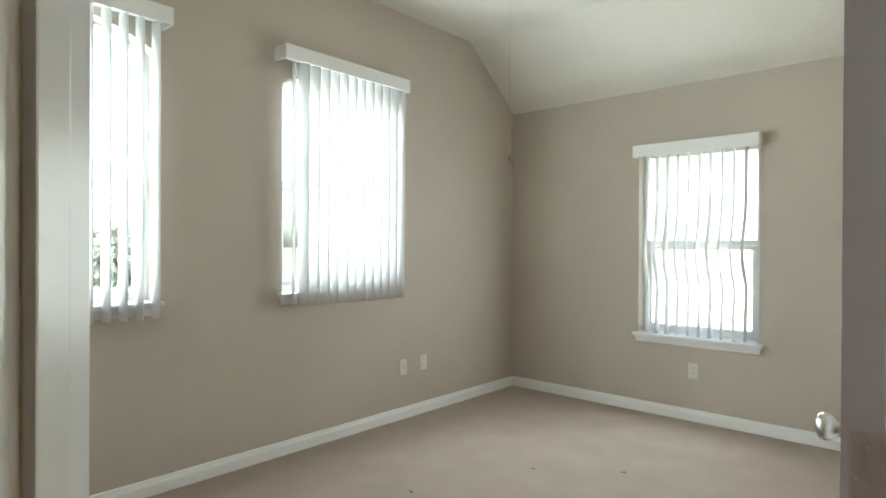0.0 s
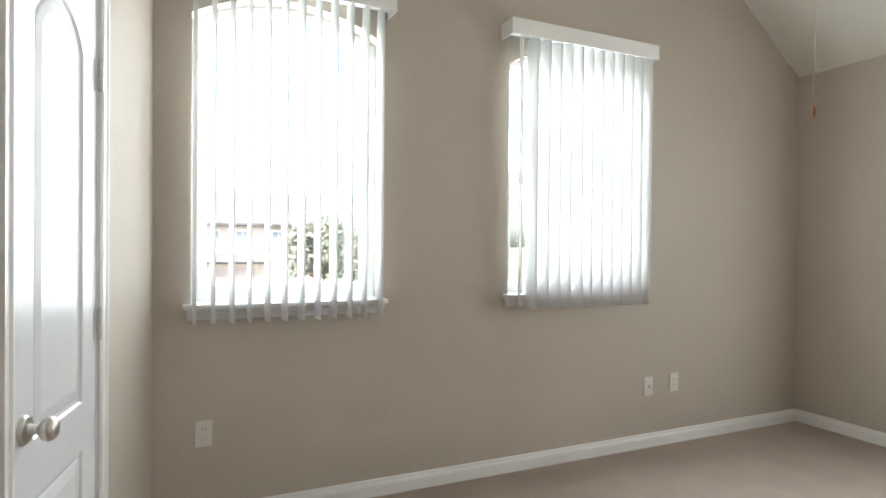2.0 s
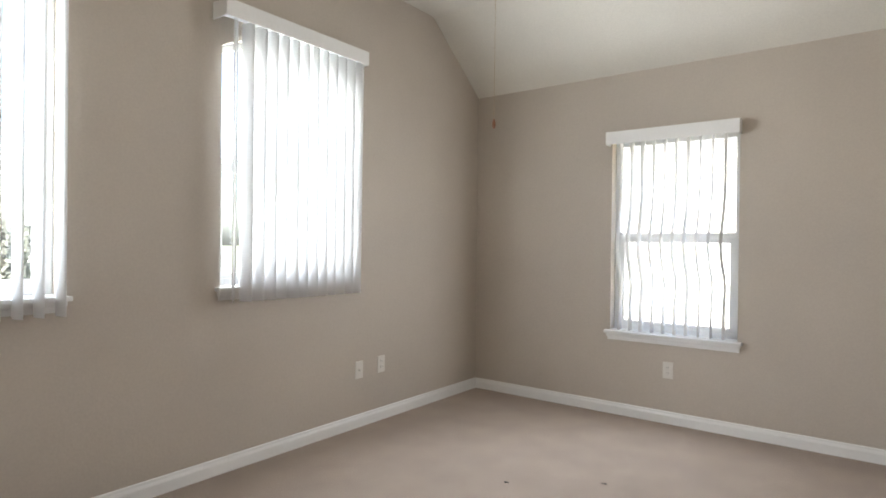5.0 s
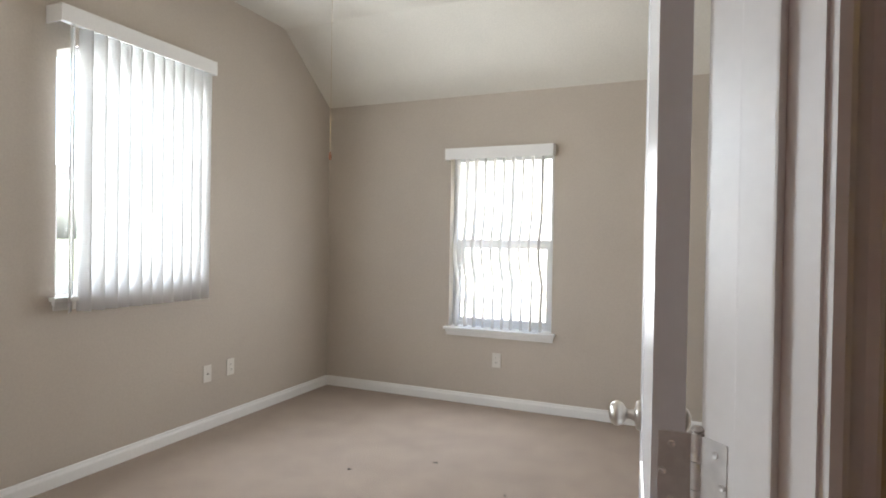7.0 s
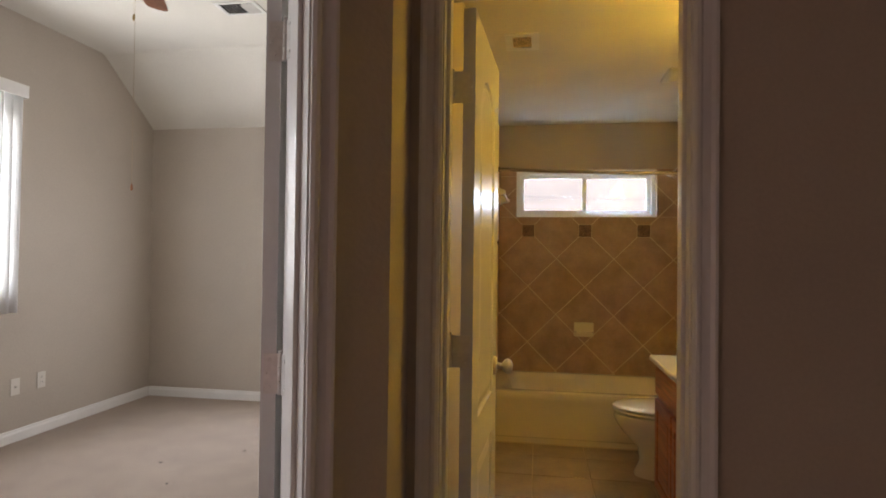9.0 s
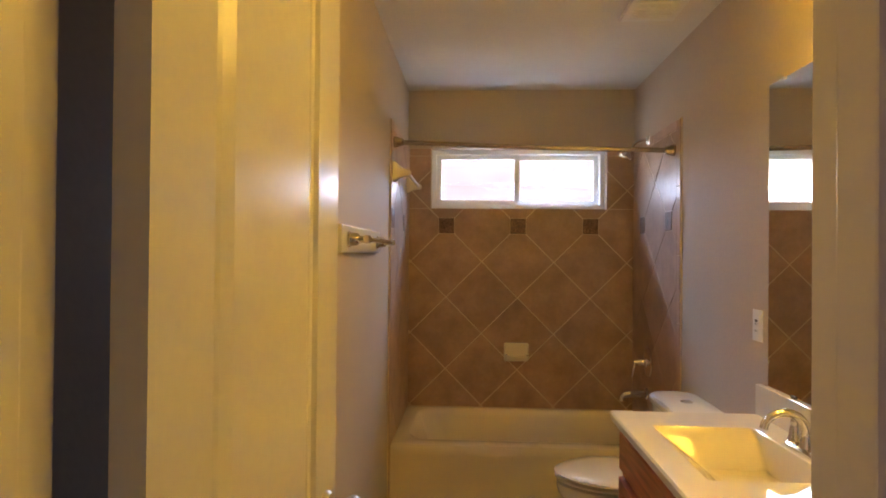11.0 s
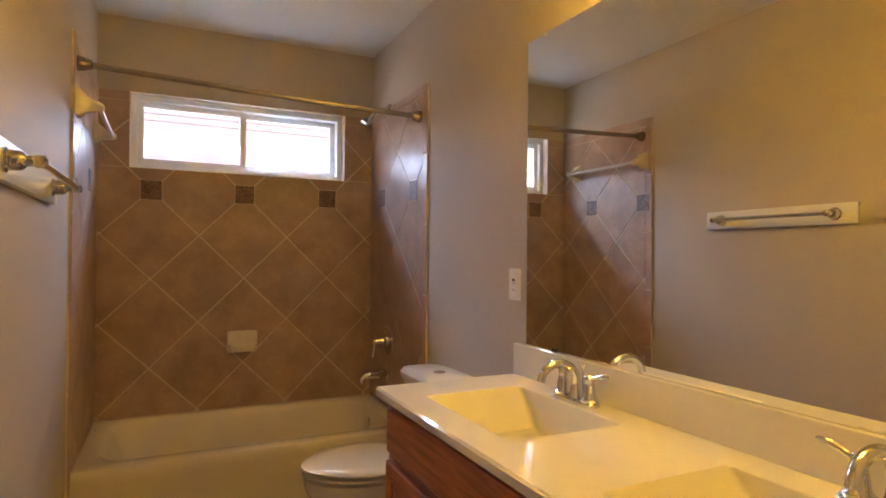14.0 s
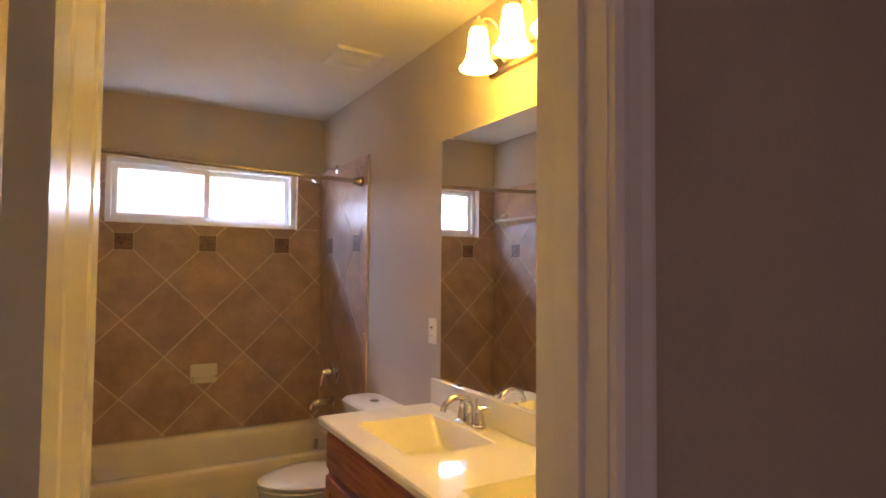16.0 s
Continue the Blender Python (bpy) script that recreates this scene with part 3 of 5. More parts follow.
# ---- doors ----
R45 = O45 + E45 * W45
hung_door("door_bedroom", "open white two-panel bedroom door with satin knob", tuple(R45), tuple(-E45), tuple(N45), 130, W45 - 0.007, 2.025, 0.035, (1.80, 1.05, 0.30), 0.92)
hung_door("door_bathroom", "open white two-panel bathroom door with satin knob", (DOOR_B[0], BYF), (1, 0), (0, 1), 87.3, 0.578, 2.025, 0.035, (1.80, 1.05, 0.30), 0.92, proud=0.030)
cl_h = CL_A + CL_D * CL_U0
hung_door("door_closet", "closed white two-panel closet door with satin knob", tuple(cl_h), tuple(CL_D), tuple(CL_N), 0, CL_W - 0.007, CL_H - 0.005, 0.035, (1.75, 1.005, 0.27), 0.84, 0.035, wing=0.026, lift=0.03)


# ---- windows ----
def strip_frame(bm, m, outline_out, outline_in, y0, y1):
    """A closed frame between two outlines of equal count, from depth y0 to y1."""
    n = len(outline_out)
    vs = [[bm.verts.new(m @ Vector((x, y, z))) for x, z in o] for o in (outline_out, outline_in) for y in (y0, y1)]
    oo0, oo1, ii0, ii1 = vs
    for i in range(n):
        j = (i + 1) % n
        bm.faces.new((oo0[i], oo0[j], ii0[j], ii0[i]))
        bm.faces.new((oo1[i], oo1[j], ii1[j], ii1[i]))
        bm.faces.new((oo0[i], oo0[j], oo1[j], oo1[i]))
        bm.faces.new((ii0[i], ii0[j], ii1[j], ii1[i]))


def flat_pane(bm, m, outline, y, t=0.004):
    lo = [bm.verts.new(m @ Vector((x, y, z))) for x, z in outline]
    hi = [bm.verts.new(m @ Vector((x, y + t, z))) for x, z in outline]
    bm.faces.new(lo[::-1])
    bm.faces.new(hi)
    n = len(outline)
    for i in range(n):
        j = (i + 1) % n
        bm.faces.new((lo[i], lo[j], hi[j], hi[i]))


def sash_window(name, label, m, width, z0, spring, apex, rail):
    """A single-hung window in its opening; m: x along the wall, y outwards from the wall's inner face."""
    top = root(name, label, "window", tuple(m @ Vector((width / 2, 0.1, z0))), kind="structure")
    rise = apex - spring
    bm = bmesh.new()
    strip_frame(bm, m, panel_outline(0.001, width - 0.001, z0 + 0.001, spring - 0.001, rise, 0.0), panel_outline(0.001, width - 0.001, z0 + 0.001, spring - 0.001, rise, 0.035), 0.085, 0.15)
    part("window_frame", bm, vinyl, top)
    bm = bmesh.new()
    box(bm, (0.036, 0.092, rail - 0.02), (width - 0.036, 0.125, rail + 0.018), m, bevel=0.003)
    part("meeting_rail", bm, vinyl, top)
    bm = bmesh.new()
    strip_frame(bm, m, panel_outline(0.036, width - 0.036, z0 + 0.037, rail - 0.021, 0, 0.0), panel_outline(0.036, width - 0.036, z0 + 0.037, rail - 0.021, 0, 0.032), 0.094, 0.118)
    part("lower_sash", bm, vinyl, top)
    bm = bmesh.new()
    flat_pane(bm, m, panel_outline(0.066, width - 0.066, z0 + 0.067, rail - 0.05, 0, 0.0), 0.105)
    pane = part("pane", bm, glass, top)
    pane.visible_shadow = False
    bm = bmesh.new()
    flat_pane(bm, m, panel_outline(0.034, width - 0.034, rail + 0.016, spring - 0.034 if not rise else spring - 0.01, rise * 0.92, 0.0), 0.135)
    pane = part("pane", bm, glass, top)
    pane.visible_shadow = False
    bm = bmesh.new()
    box(bm, (-0.032, -0.05, z0 - 0.022), (width + 0.032, 0.0, z0), m, bevel=0.006)
    box(bm, (0.002, 0.001, z0 - 0.018), (width - 0.002, 0.084, z0 + 0.003), m)
    part("window_sill", bm, trim_paint, top)
    bm = bmesh.new()
    box(bm, (-0.02, -0.03, z0 - 0.045), (width + 0.02, -0.001, z0 - 0.022), m, bevel=0.008)
    box(bm, (-0.014, -0.016, z0 - 0.07), (width + 0.014, -0.001, z0 - 0.045), m, bevel=0.004)
    part("window_apron", bm, trim_paint, top)
    return top


wm1 = basis((XW, WIN1[0], 0), (0, 1, 0), (-1, 0, 0))
wm2 = basis((XW, WIN2[0], 0), (0, 1, 0), (-1, 0, 0))
wm3 = basis((WIN3[0], YF, 0), (1, 0, 0), (0, 1, 0))
sash_window("window_1", "white vinyl arched single-hung window with a view of houses", wm1, WIN1[1] - WIN1[0], SILL, SPRING, APEX, 1.66)
sash_window("window_2", "white vinyl arched single-hung window behind closed blinds", wm2, WIN2[1] - WIN2[0], SILL, SPRING, APEX, 1.66)
sash_window("window_3", "white vinyl single-hung window in the knee wall", wm3, WIN3[1] - WIN3[0], WIN3[2], WIN3[3], WIN3[3], 1.31)

bwm = basis((BWIN[0], BYB, 0), (1, 0, 0), (0, 1, 0))
top = root("window_4", "white vinyl two-pane slider window over the tub", "window", (1.12, BYB + 0.1, BWIN[2]), kind="structure")
BW, BZ0, BZ1 = BWIN[1] - BWIN[0], BWIN[2], BWIN[3]
bm = bmesh.new()
strip_frame(bm, bwm, panel_outline(0.001, BW - 0.001, BZ0 + 0.001, BZ1 - 0.001, 0, 0.0), panel_outline(0.001, BW - 0.001, BZ0 + 0.001, BZ1 - 0.001, 0, 0.028), 0.045, 0.16)
part("window_frame", bm, vinyl, top)
for x0, x1, y0, y1 in ((0.03, BW / 2 + 0.012, 0.07, 0.1), (BW / 2 - 0.012, BW - 0.03, 0.105, 0.135)):
    bm = bmesh.new()
    strip_frame(bm, bwm, panel_outline(x0, x1, BZ0 + 0.03, BZ1 - 0.03, 0, 0.0), panel_outline(x0, x1, BZ0 + 0.03, BZ1 - 0.03, 0, 0.03), y0, y1)
    sash = part("sash", bm, vinyl, top)
    bm = bmesh.new()
    flat_pane(bm, bwm, panel_outline(x0 + 0.028, x1 - 0.028, BZ0 + 0.058, BZ1 - 0.058, 0, 0), (y0 + y1) / 2)
    pane = part("pane", bm, glass, sash)
    pane.visible_shadow = False
bm = bmesh.new()
box(bm, (BW / 2 - 0.022, 0.058, 1.84), (BW / 2 - 0.010, 0.07, 1.90), bwm, bevel=0.003)
part("latch", bm, vinyl, top)


# ---- vertical blinds ----
def vane_mesh(length, bend=0.0, kink=0.4, width=0.089):
    """One vane hanging from z 0 to -length, its width along local x, slightly cupped; bend bows it sideways round a kink, a share of its length down."""
    bm = bmesh.new()
    rows = 28 if bend else 6
    grid = []
    for side in (0.0, 0.0009):
        sheet = []
        for i in range(rows + 1):
            f = i / rows
            s = bend * (math.exp(-((f - kink) / 0.15) ** 2) - 0.45 * math.exp(-((f - kink - 0.20) / 0.08) ** 2))
            line = []
            for j in range(7):
                u = (j / 6 - 0.5) * width
                line.append(bm.verts.new((u, 0.008 * (1 - (2 * u / width) ** 2) + side + s, -length * f)))
            sheet.append(line)
        grid.append(sheet)
    for sheet in grid:
        for i in range(rows):
            for j in range(6):
                bm.faces.new((sheet[i][j], sheet[i][j + 1], sheet[i + 1][j + 1], sheet[i + 1][j]))
    a, b = grid
    for i in range(rows):
        for j in (0, 6):
            bm.faces.new((a[i][j], a[i + 1][j], b[i + 1][j], b[i][j]))
    for j in range(6):
        for i in (0, rows):
            bm.faces.new((a[i][j], a[i][j + 1], b[i][j + 1], b[i][j]))
    bmesh.ops.recalc_face_normals(bm, faces=bm.faces)
    for f in bm.faces:
        f.smooth = True
    me = bpy.data.meshes.new("vane")
    bm.to_mesh(me)
    bm.free()
    me.materials.append(vane_mat)
    return me


def valance(bm, m, width, depth, z0, z1):
    """Open-backed cover board: front, two returns, top; m: x along the wall, y out of it."""
    t = 0.008
    box(bm, (0, depth - t, z0), (width, depth, z1), m, bevel=0.002)
    box(bm, (0, 0.001, z0), (t, depth - t, z1), m)
    box(bm, (width - t, 0.001, z0), (width, depth - t, z1), m)
    box(bm, (t, 0.001, z1 - t), (width - t, depth - t, z1), m)


def vertical_blind(label, m, width, depth, z0, z1, vanes, mesh, hang, angle, vane_y, odd=None, wand_x=None):
    """m: x along the wall, y out of it into the room."""
    top = root("vertical_blind", label, "blind", tuple(m @ Vector((width / 2, 0, z1))), "vertical blinds")
    bm = bmesh.new()
    valance(bm, m, width, depth, z0, z1)
    part("valance", bm, trim_paint, top, "white valance board")
    bm = bmesh.new()
    box(bm, (0.02, vane_y - 0.018, z0 + 0.012), (width - 0.02, vane_y + 0.018, z0 + 0.045), m, bevel=0.003)
    part("head_rail", bm, vinyl, top)
    rnd = random.Random(len(vanes) * 7 + int(width * 1000))
    for i, x in enumerate(vanes):
        a = angle + rnd.uniform(-3.5, 3.5)
        if odd and i in odd:
            a = odd[i]
        tilt = Matrix.Rotation(radians(rnd.uniform(-0.25, 0.25)), 4, "Y")
        placed("vane", mesh, top, m=m @ Matrix.Translation((x, vane_y, hang)) @ Matrix.Rotation(radians(90 + a), 4, "Z") @ tilt)
    if wand_x is not None:
        bm = bmesh.new()
        tube(bm, [m @ Vector((wand_x, vane_y + 0.03, z0 + 0.02)), m @ Vector((wand_x, vane_y + 0.03, 1.0))], 0.004, 8)
        part("wand", bm, vinyl, top, "clear white tilt wand")
    return top


im1 = basis((XW, 0.335, 0), (0, 1, 0), (1, 0, 0))
long_vane = vane_mesh(1.475)
vertical_blind("open white vertical blind with valance at an arched window", im1, 1.005, 0.125, 2.372, 2.458,
               [0.455 - 0.335 + 0.0745 * i for i in range(12)], long_vane, 2.383, -8, 0.078)
im2 = basis((XW, 1.985, 0), (0, 1, 0), (1, 0, 0))
vertical_blind("half-closed white vertical blind with valance", im2, 1.018, 0.125, 2.372, 2.458,
               [0.085 + 0.0728 * i for i in range(13)], long_vane, 2.383, -30, 0.078, odd={0: 40, 1: -14}, wand_x=0.075)
im3 = basis((-0.80, YF, 0), (-1, 0, 0), (0, -1, 0))
bent_vane = vane_mesh(1.345, -0.024, 0.54)
vertical_blind("white vertical blind with bent wavy vanes and valance", im3, 0.88, 0.085, 1.965, 2.055,
               [0.09 + 0.0765 * i for i in range(10)], bent_vane, 1.972, 1, 0.036)


# ---- wall plates ----
def wall_plate(label, m, z, kind, plastic=plate_plastic):
    """An electrical plate at the origin of m (x along the wall, y out of it)."""
    top = root("wall_plate", label, "outlet", tuple(m @ Vector((0, 0, z))), "wall plates")
    bm = bmesh.new()
    box(bm, (-0.035, 0.0005, z - 0.0575), (0.035, 0.006, z + 0.0575), m, bevel=0.003)
    part("cover_plate", bm, plastic, top)
    if kind == "duplex":
        for dz in (-0.019, 0.019):
            bm = bmesh.new()
            box(bm, (-0.016, 0.006, z + dz - 0.013), (0.016, 0.0085, z + dz + 0.013), m, bevel=0.002)
            face = part("receptacle", bm, plastic, top)
            for x in (-0.0065, 0.0065):
                bm = bmesh.new()
                box(bm, (x - 0.0012, 0.0085, z + dz - 0.002), (x + 0.0012, 0.0089, z + dz + 0.007), m)
                part("slot", bm, slot_dark, face)
    elif kind == "block":
        bm = bmesh.new()
        box(bm, (-0.0165, 0.006, z - 0.033), (0.0165, 0.009, z + 0.033), m, bevel=0.002)
        face = part("receptacle", bm, plastic, top)
        for dz in (-0.02, 0.005):
            for x in (-0.006, 0.006):
                bm = bmesh.new()
                box(bm, (x - 0.0012, 0.009, z + dz - 0.004), (x + 0.0012, 0.0094, z + dz + 0.004), m)
                part("slot", bm, slot_dark, face)
        bm = bmesh.new()
        box(bm, (-0.0085, 0.009, z + 0.012), (0.0085, 0.0098, z + 0.021), m)
        part("test_button", bm, slot_dark, face, "small dark test button")
    else:
        bm = bmesh.new()
        lathe(bm, [(0.008, 0), (0.008, 0.004), (0.0045, 0.005), (0.0045, 0.012)], 12, m @ Matrix.Translation((0, 0.006, z)) @ Matrix.Rotation(radians(-90), 4, "X"))
        part("cable_jack", bm, nickel, top)
    for dz in ((0,) if kind == "duplex" else (-0.042, 0.042)):
        bm = bmesh.new()
        lathe(bm, [(0.003, 0), (0.003, 0.001)], 8, m @ Matrix.Translation((0, 0.006, z + dz)) @ Matrix.Rotation(radians(-90), 4, "X"))
        part("screw", bm, plastic, top)


west_at = lambda y: basis((XW, y, 0), (0, 1, 0), (1, 0, 0))
wall_plate("white duplex outlet low on the beige wall", west_at(0.497), 0.413, "duplex")
wall_plate("white cable plate low on the beige wall", west_at(3.064), 0.381, "jack")
wall_plate("white duplex outlet beside the cable plate", west_at(3.278), 0.388, "duplex")
wall_plate("white duplex outlet under the knee wall window", basis((-1.243, YF, 0), (-1, 0, 0), (0, -1, 0)), 0.37, "duplex")
wall_plate("white block outlet beside the vanity mirror", basis((BXR, 2.862, 0), (0, 1, 0), (-1, 0, 0)), 1.12, "block", vinyl)


# ---- ceiling fan and vents ----
FAN = Vector((-1.13, 1.97, 2.68))
fan = root("ceiling_fan", "brown-bladed brass ceiling fan with two pull chains", "fan", (FAN.x, FAN.y, CEIL_BED))
fm = Matrix.Translation((FAN.x, FAN.y, 0))
bm = bmesh.new()
lathe(bm, [(0.025, 2.90), (0.06, 2.93), (0.068, 2.965), (0.068, 2.98)], 24, fm)
part("canopy", bm, fan_metal, fan, smooth=True)
bm = bmesh.new()
lathe(bm, [(0.013, 2.80), (0.013, 2.91)], 14, fm)
part("downrod", bm, fan_metal, fan, smooth=True)
bm = bmesh.new()
lathe(bm, [(0.03, 2.815), (0.09, 2.80), (0.115, 2.775), (0.115, 2.73), (0.095, 2.705), (0.07, 2.695)], 28, fm)
part("motor_housing", bm, fan_metal, fan, smooth=True)
bm = bmesh.new()
lathe(bm, [(0.05, 2.694), (0.055, 2.66), (0.045, 2.62), (0.02, 2.605), (0.008, 2.60)], 24, fm)
part("switch_housing", bm, fan_metal, fan, smooth=True)
first = math.atan2(0.90, -0.44)
for k in range(5):
    bmat = Matrix.Translation(FAN) @ Matrix.Rotation(first + k * 2 * math.pi / 5, 4, "Z") @ Matrix.Rotation(radians(10), 4, "X")
    bm = bmesh.new()
    outline = [(0.19, -0.045), (0.30, -0.056), (0.48, -0.060), (0.535, -0.056), (0.552, -0.040), (0.556, 0.0), (0.552, 0.040), (0.535, 0.056), (0.48, 0.060), (0.30, 0.056), (0.19, 0.045)]
    prism(bm, outline, 0.007, bmat)
    blade = part("blade", bm, blade_wood, fan, "brown wood blade")
    bm = bmesh.new()
    prism(bm, [(0.08, -0.012), (0.15, -0.014), (0.20, -0.035), (0.26, -0.03), (0.28, 0.0), (0.26, 0.03), (0.20, 0.035), (0.15, 0.014), (0.08, 0.012)], 0.004, bmat @ Matrix.Translation((0, 0, 0.0075)))
    part("blade_iron", bm, fan_metal, fan)


def pull_chain(x, y, top_z, low_z, fob_mat):
    bm = bmesh.new()
    n = int((top_z - low_z) / 0.012)
    tube(bm, [(x, y, top_z), (x, y, low_z + 0.03)], 0.0005, 6)
    for i in range(n):
        lathe(bm, [(0.0005, -0.002), (0.0010, 0.0), (0.0005, 0.002)], 6, Matrix.Translation((x, y, top_z - i * 0.012)), caps=False)
    chain = part("pull_chain", bm, fan_metal, fan)
    bm = bmesh.new()
    lathe(bm, [(0.002, 0.032), (0.004, 0.028), (0.0056, 0.018), (0.006, 0.010), (0.004, 0.002), (0.002, 0.0)], 12, Matrix.Translation((x, y, low_z)))
    part("fob", bm, fob_mat, chain, "small turned fob", smooth=True)


honey_wood = material("honey_wood_fob", (0.30, 0.12, 0.05), 0.35, grain=0.15, grain_scale=200, stain=0.1, stain_scale=60)
pull_chain(-1.11, 1.949, 2.615, 1.605, honey_wood)
pull_chain(-1.16, 2.005, 2.615, 2.415, fan_metal)

vent = root("ceiling_vent", "white louvred register on the bedroom ceiling", "vent", (-1.255, 3.15, CEIL_BED))
bm = bmesh.new()
x0, x1, y0, y1 = -1.40, -1.11, 3.055, 3.245
for a, b in (((x0, y0), (x1, y0 + 0.022)), ((x0, y1 - 0.022), (x1, y1)), ((x0, y0 + 0.022), (x0 + 0.022, y1 - 0.022)), ((x1 - 0.022, y0 + 0.022), (x1, y1 - 0.022))):
    box(bm, (*a, CEIL_BED - 0.008), (*b, CEIL_BED - 0.0005))
part("frame", bm, vent_metal, vent)
# near-black sheet paints the shade of the duct behind the slats
bm = bmesh.new()
box(bm, (x0 + 0.02, y0 + 0.02, CEIL_BED - 0.003), (x1 - 0.02, y1 - 0.02, CEIL_BED - 0.001))
part("backing", bm, duct_shade, vent)
for i in range(11):
    x = x0 + 0.034 + i * 0.0222
    bm = bmesh.new()
    lean = 35 if i < 7 else -35
    box(bm, (-0.0105, y0 + 0.0225, -0.0006), (0.0105, y1 - 0.0225, 0.0006), Matrix.Translation((x, 0, CEIL_BED - 0.0105)) @ Matrix.Rotation(radians(lean), 4, "Y"))
    part("slat", bm, vent_metal, vent)

bvent = root("ceiling_vent", "dusty register with peeling white frame on bathroom ceiling", "vent", (0.64, 2.575, CEIL_BATH))
bm = bmesh.new()
x0, x1, y0, y1 = 0.555, 0.73, 2.46, 2.69
for a, b in (((x0, y0), (x1, y0 + 0.04)), ((x0, y1 - 0.04), (x1, y1)), ((x0, y0 + 0.04), (x0 + 0.04, y1 - 0.04)), ((x1 - 0.04, y0 + 0.04), (x1, y1 - 0.04))):
    box(bm, (*a, CEIL_BATH - 0.009), (*b, CEIL_BATH - 0.0005))
part("frame", bm, vent_metal, bvent)
bm = bmesh.new()
box(bm, (x0 + 0.036, y0 + 0.036, CEIL_BATH - 0.003), (x1 - 0.036, y1 - 0.036, CEIL_BATH - 0.001))
part("backing", bm, rust_filter, bvent)
for i in range(6):
    y = y0 + 0.054 + i * 0.0245
    bm = bmesh.new()
    box(bm, (x0 + 0.0405, -0.009, -0.0006), (x1 - 0.0405, 0.009, 0.0006), Matrix.Translation((0, y, CEIL_BATH - 0.0095)) @ Matrix.Rotation(radians(20), 4, "X"))
    part("slat", bm, rust_filter, bvent)

exhaust = root("exhaust_fan", "white square exhaust fan cover on bathroom ceiling", "fan", (1.6, 3.22, CEIL_BATH))
bm = bmesh.new()
box(bm, (1.48, 3.10, CEIL_BATH - 0.022), (1.72, 3.34, CEIL_BATH - 0.0005), bevel=0.010, seg=3)
part("cover", bm, vent_metal, exhaust)
for i in range(6):
    bm = bmesh.new()
    box(bm, (1.515, 3.135 + i * 0.03, CEIL_BATH - 0.0255), (1.685, 3.145 + i * 0.03, CEIL_BATH - 0.0222))
    part("louvre", bm, vent_metal, exhaust)


# ---- bathroom: tub ----
def ring_rect(x0, x1, y0, y1, r, n=6):
    pts = []
    for cx, cy, a0 in ((x1 - r, y1 - r, 0), (x0 + r, y1 - r, 90), (x0 + r, y0 + r, 180), (x1 - r, y0 + r, 270)):
        for i in range(n + 1):
            a = radians(a0 + 90 * i / n)
            pts.append((cx + r * math.cos(a), cy + r * math.sin(a)))
    return pts


def loft(bm, rings, cap_first=True, cap_last=True):
    vs = [[bm.verts.new(p) for p in ring] for ring in rings]
    for a, b in zip(vs, vs[1:]):
        n = len(a)
        for i in range(n):
            j = (i + 1) % n
            bm.faces.new((a[i], a[j], b[j], b[i]))
    if cap_first:
        bm.faces.new(vs[0][::-1])
    if cap_last:
        bm.faces.new(vs[-1])


def at_z(pts, z):
    return [(x, y, z) for x, y in pts]


TUBY, TUBZ = 3.72, 0.372
TX0, TX1, TY1 = BXL + 0.004, BXR - 0.004, BYB - 0.004
tub = root("bathtub", "white enamel alcove bathtub with a plain apron", "bathtub", (1.13, 4.1, 0))
bm = bmesh.new()
loft(bm, [at_z(ring_rect(TX0, TX1, TUBY + 0.018, TY1, 0.004), 0.0), at_z(ring_rect(TX0, TX1, TUBY + 0.018, TY1, 0.004), 0.045), at_z(ring_rect(TX0, TX1, TUBY + 0.006, TY1, 0.004), 0.052),
          at_z(ring_rect(TX0, TX1, TUBY + 0.006, TY1, 0.004), 0.30), at_z(ring_rect(TX0, TX1, TUBY, TY1, 0.006), 0.315), at_z(ring_rect(TX0, TX1, TUBY, TY1, 0.006), TUBZ - 0.012),
          at_z(ring_rect(TX0 + 0.003, TX1 - 0.003, TUBY + 0.003, TY1 - 0.003, 0.008), TUBZ - 0.003), at_z(ring_rect(TX0 + 0.012, TX1 - 0.012, TUBY + 0.012, TY1 - 0.012, 0.012), TUBZ),
          at_z(ring_rect(TX0 + 0.075, TX1 - 0.075, TUBY + 0.085, TY1 - 0.055, 0.11), TUBZ), at_z(ring_rect(TX0 + 0.088, TX1 - 0.086, TUBY + 0.098, TY1 - 0.068, 0.11), TUBZ - 0.008),
          at_z(ring_rect(TX0 + 0.11, TX1 - 0.095, TUBY + 0.112, TY1 - 0.08, 0.11), TUBZ - 0.04), at_z(ring_rect(TX0 + 0.20, TX1 - 0.13, TUBY + 0.145, TY1 - 0.115, 0.12), 0.09),
          at_z(ring_rect(TX0 + 0.27, TX1 - 0.17, TUBY + 0.19, TY1 - 0.16, 0.10), 0.055)], True, True)
part("tub_shell", bm, tub_mat, tub, smooth=True)
bm = bmesh.new()
lathe(bm, [(0.036, 0), (0.036, 0.006), (0.028, 0.010), (0.010, 0.011), (0.004, 0.013)], 22, Matrix.Translation((TX1 - 0.104, 4.20, 0.278)) @ Matrix.Rotation(radians(-82), 4, "Y"))
part("overflow_plate", bm, chrome, tub, "chrome overflow plate", smooth=True)
bm = bmesh.new()
lathe(bm, [(0.03, 0.0555), (0.03, 0.058), (0.012, 0.060)], 18, Matrix.Translation((TX1 - 0.26, 4.12, 0)))
part("drain", bm, chrome, tub, smooth=True)
bm = bmesh.new()
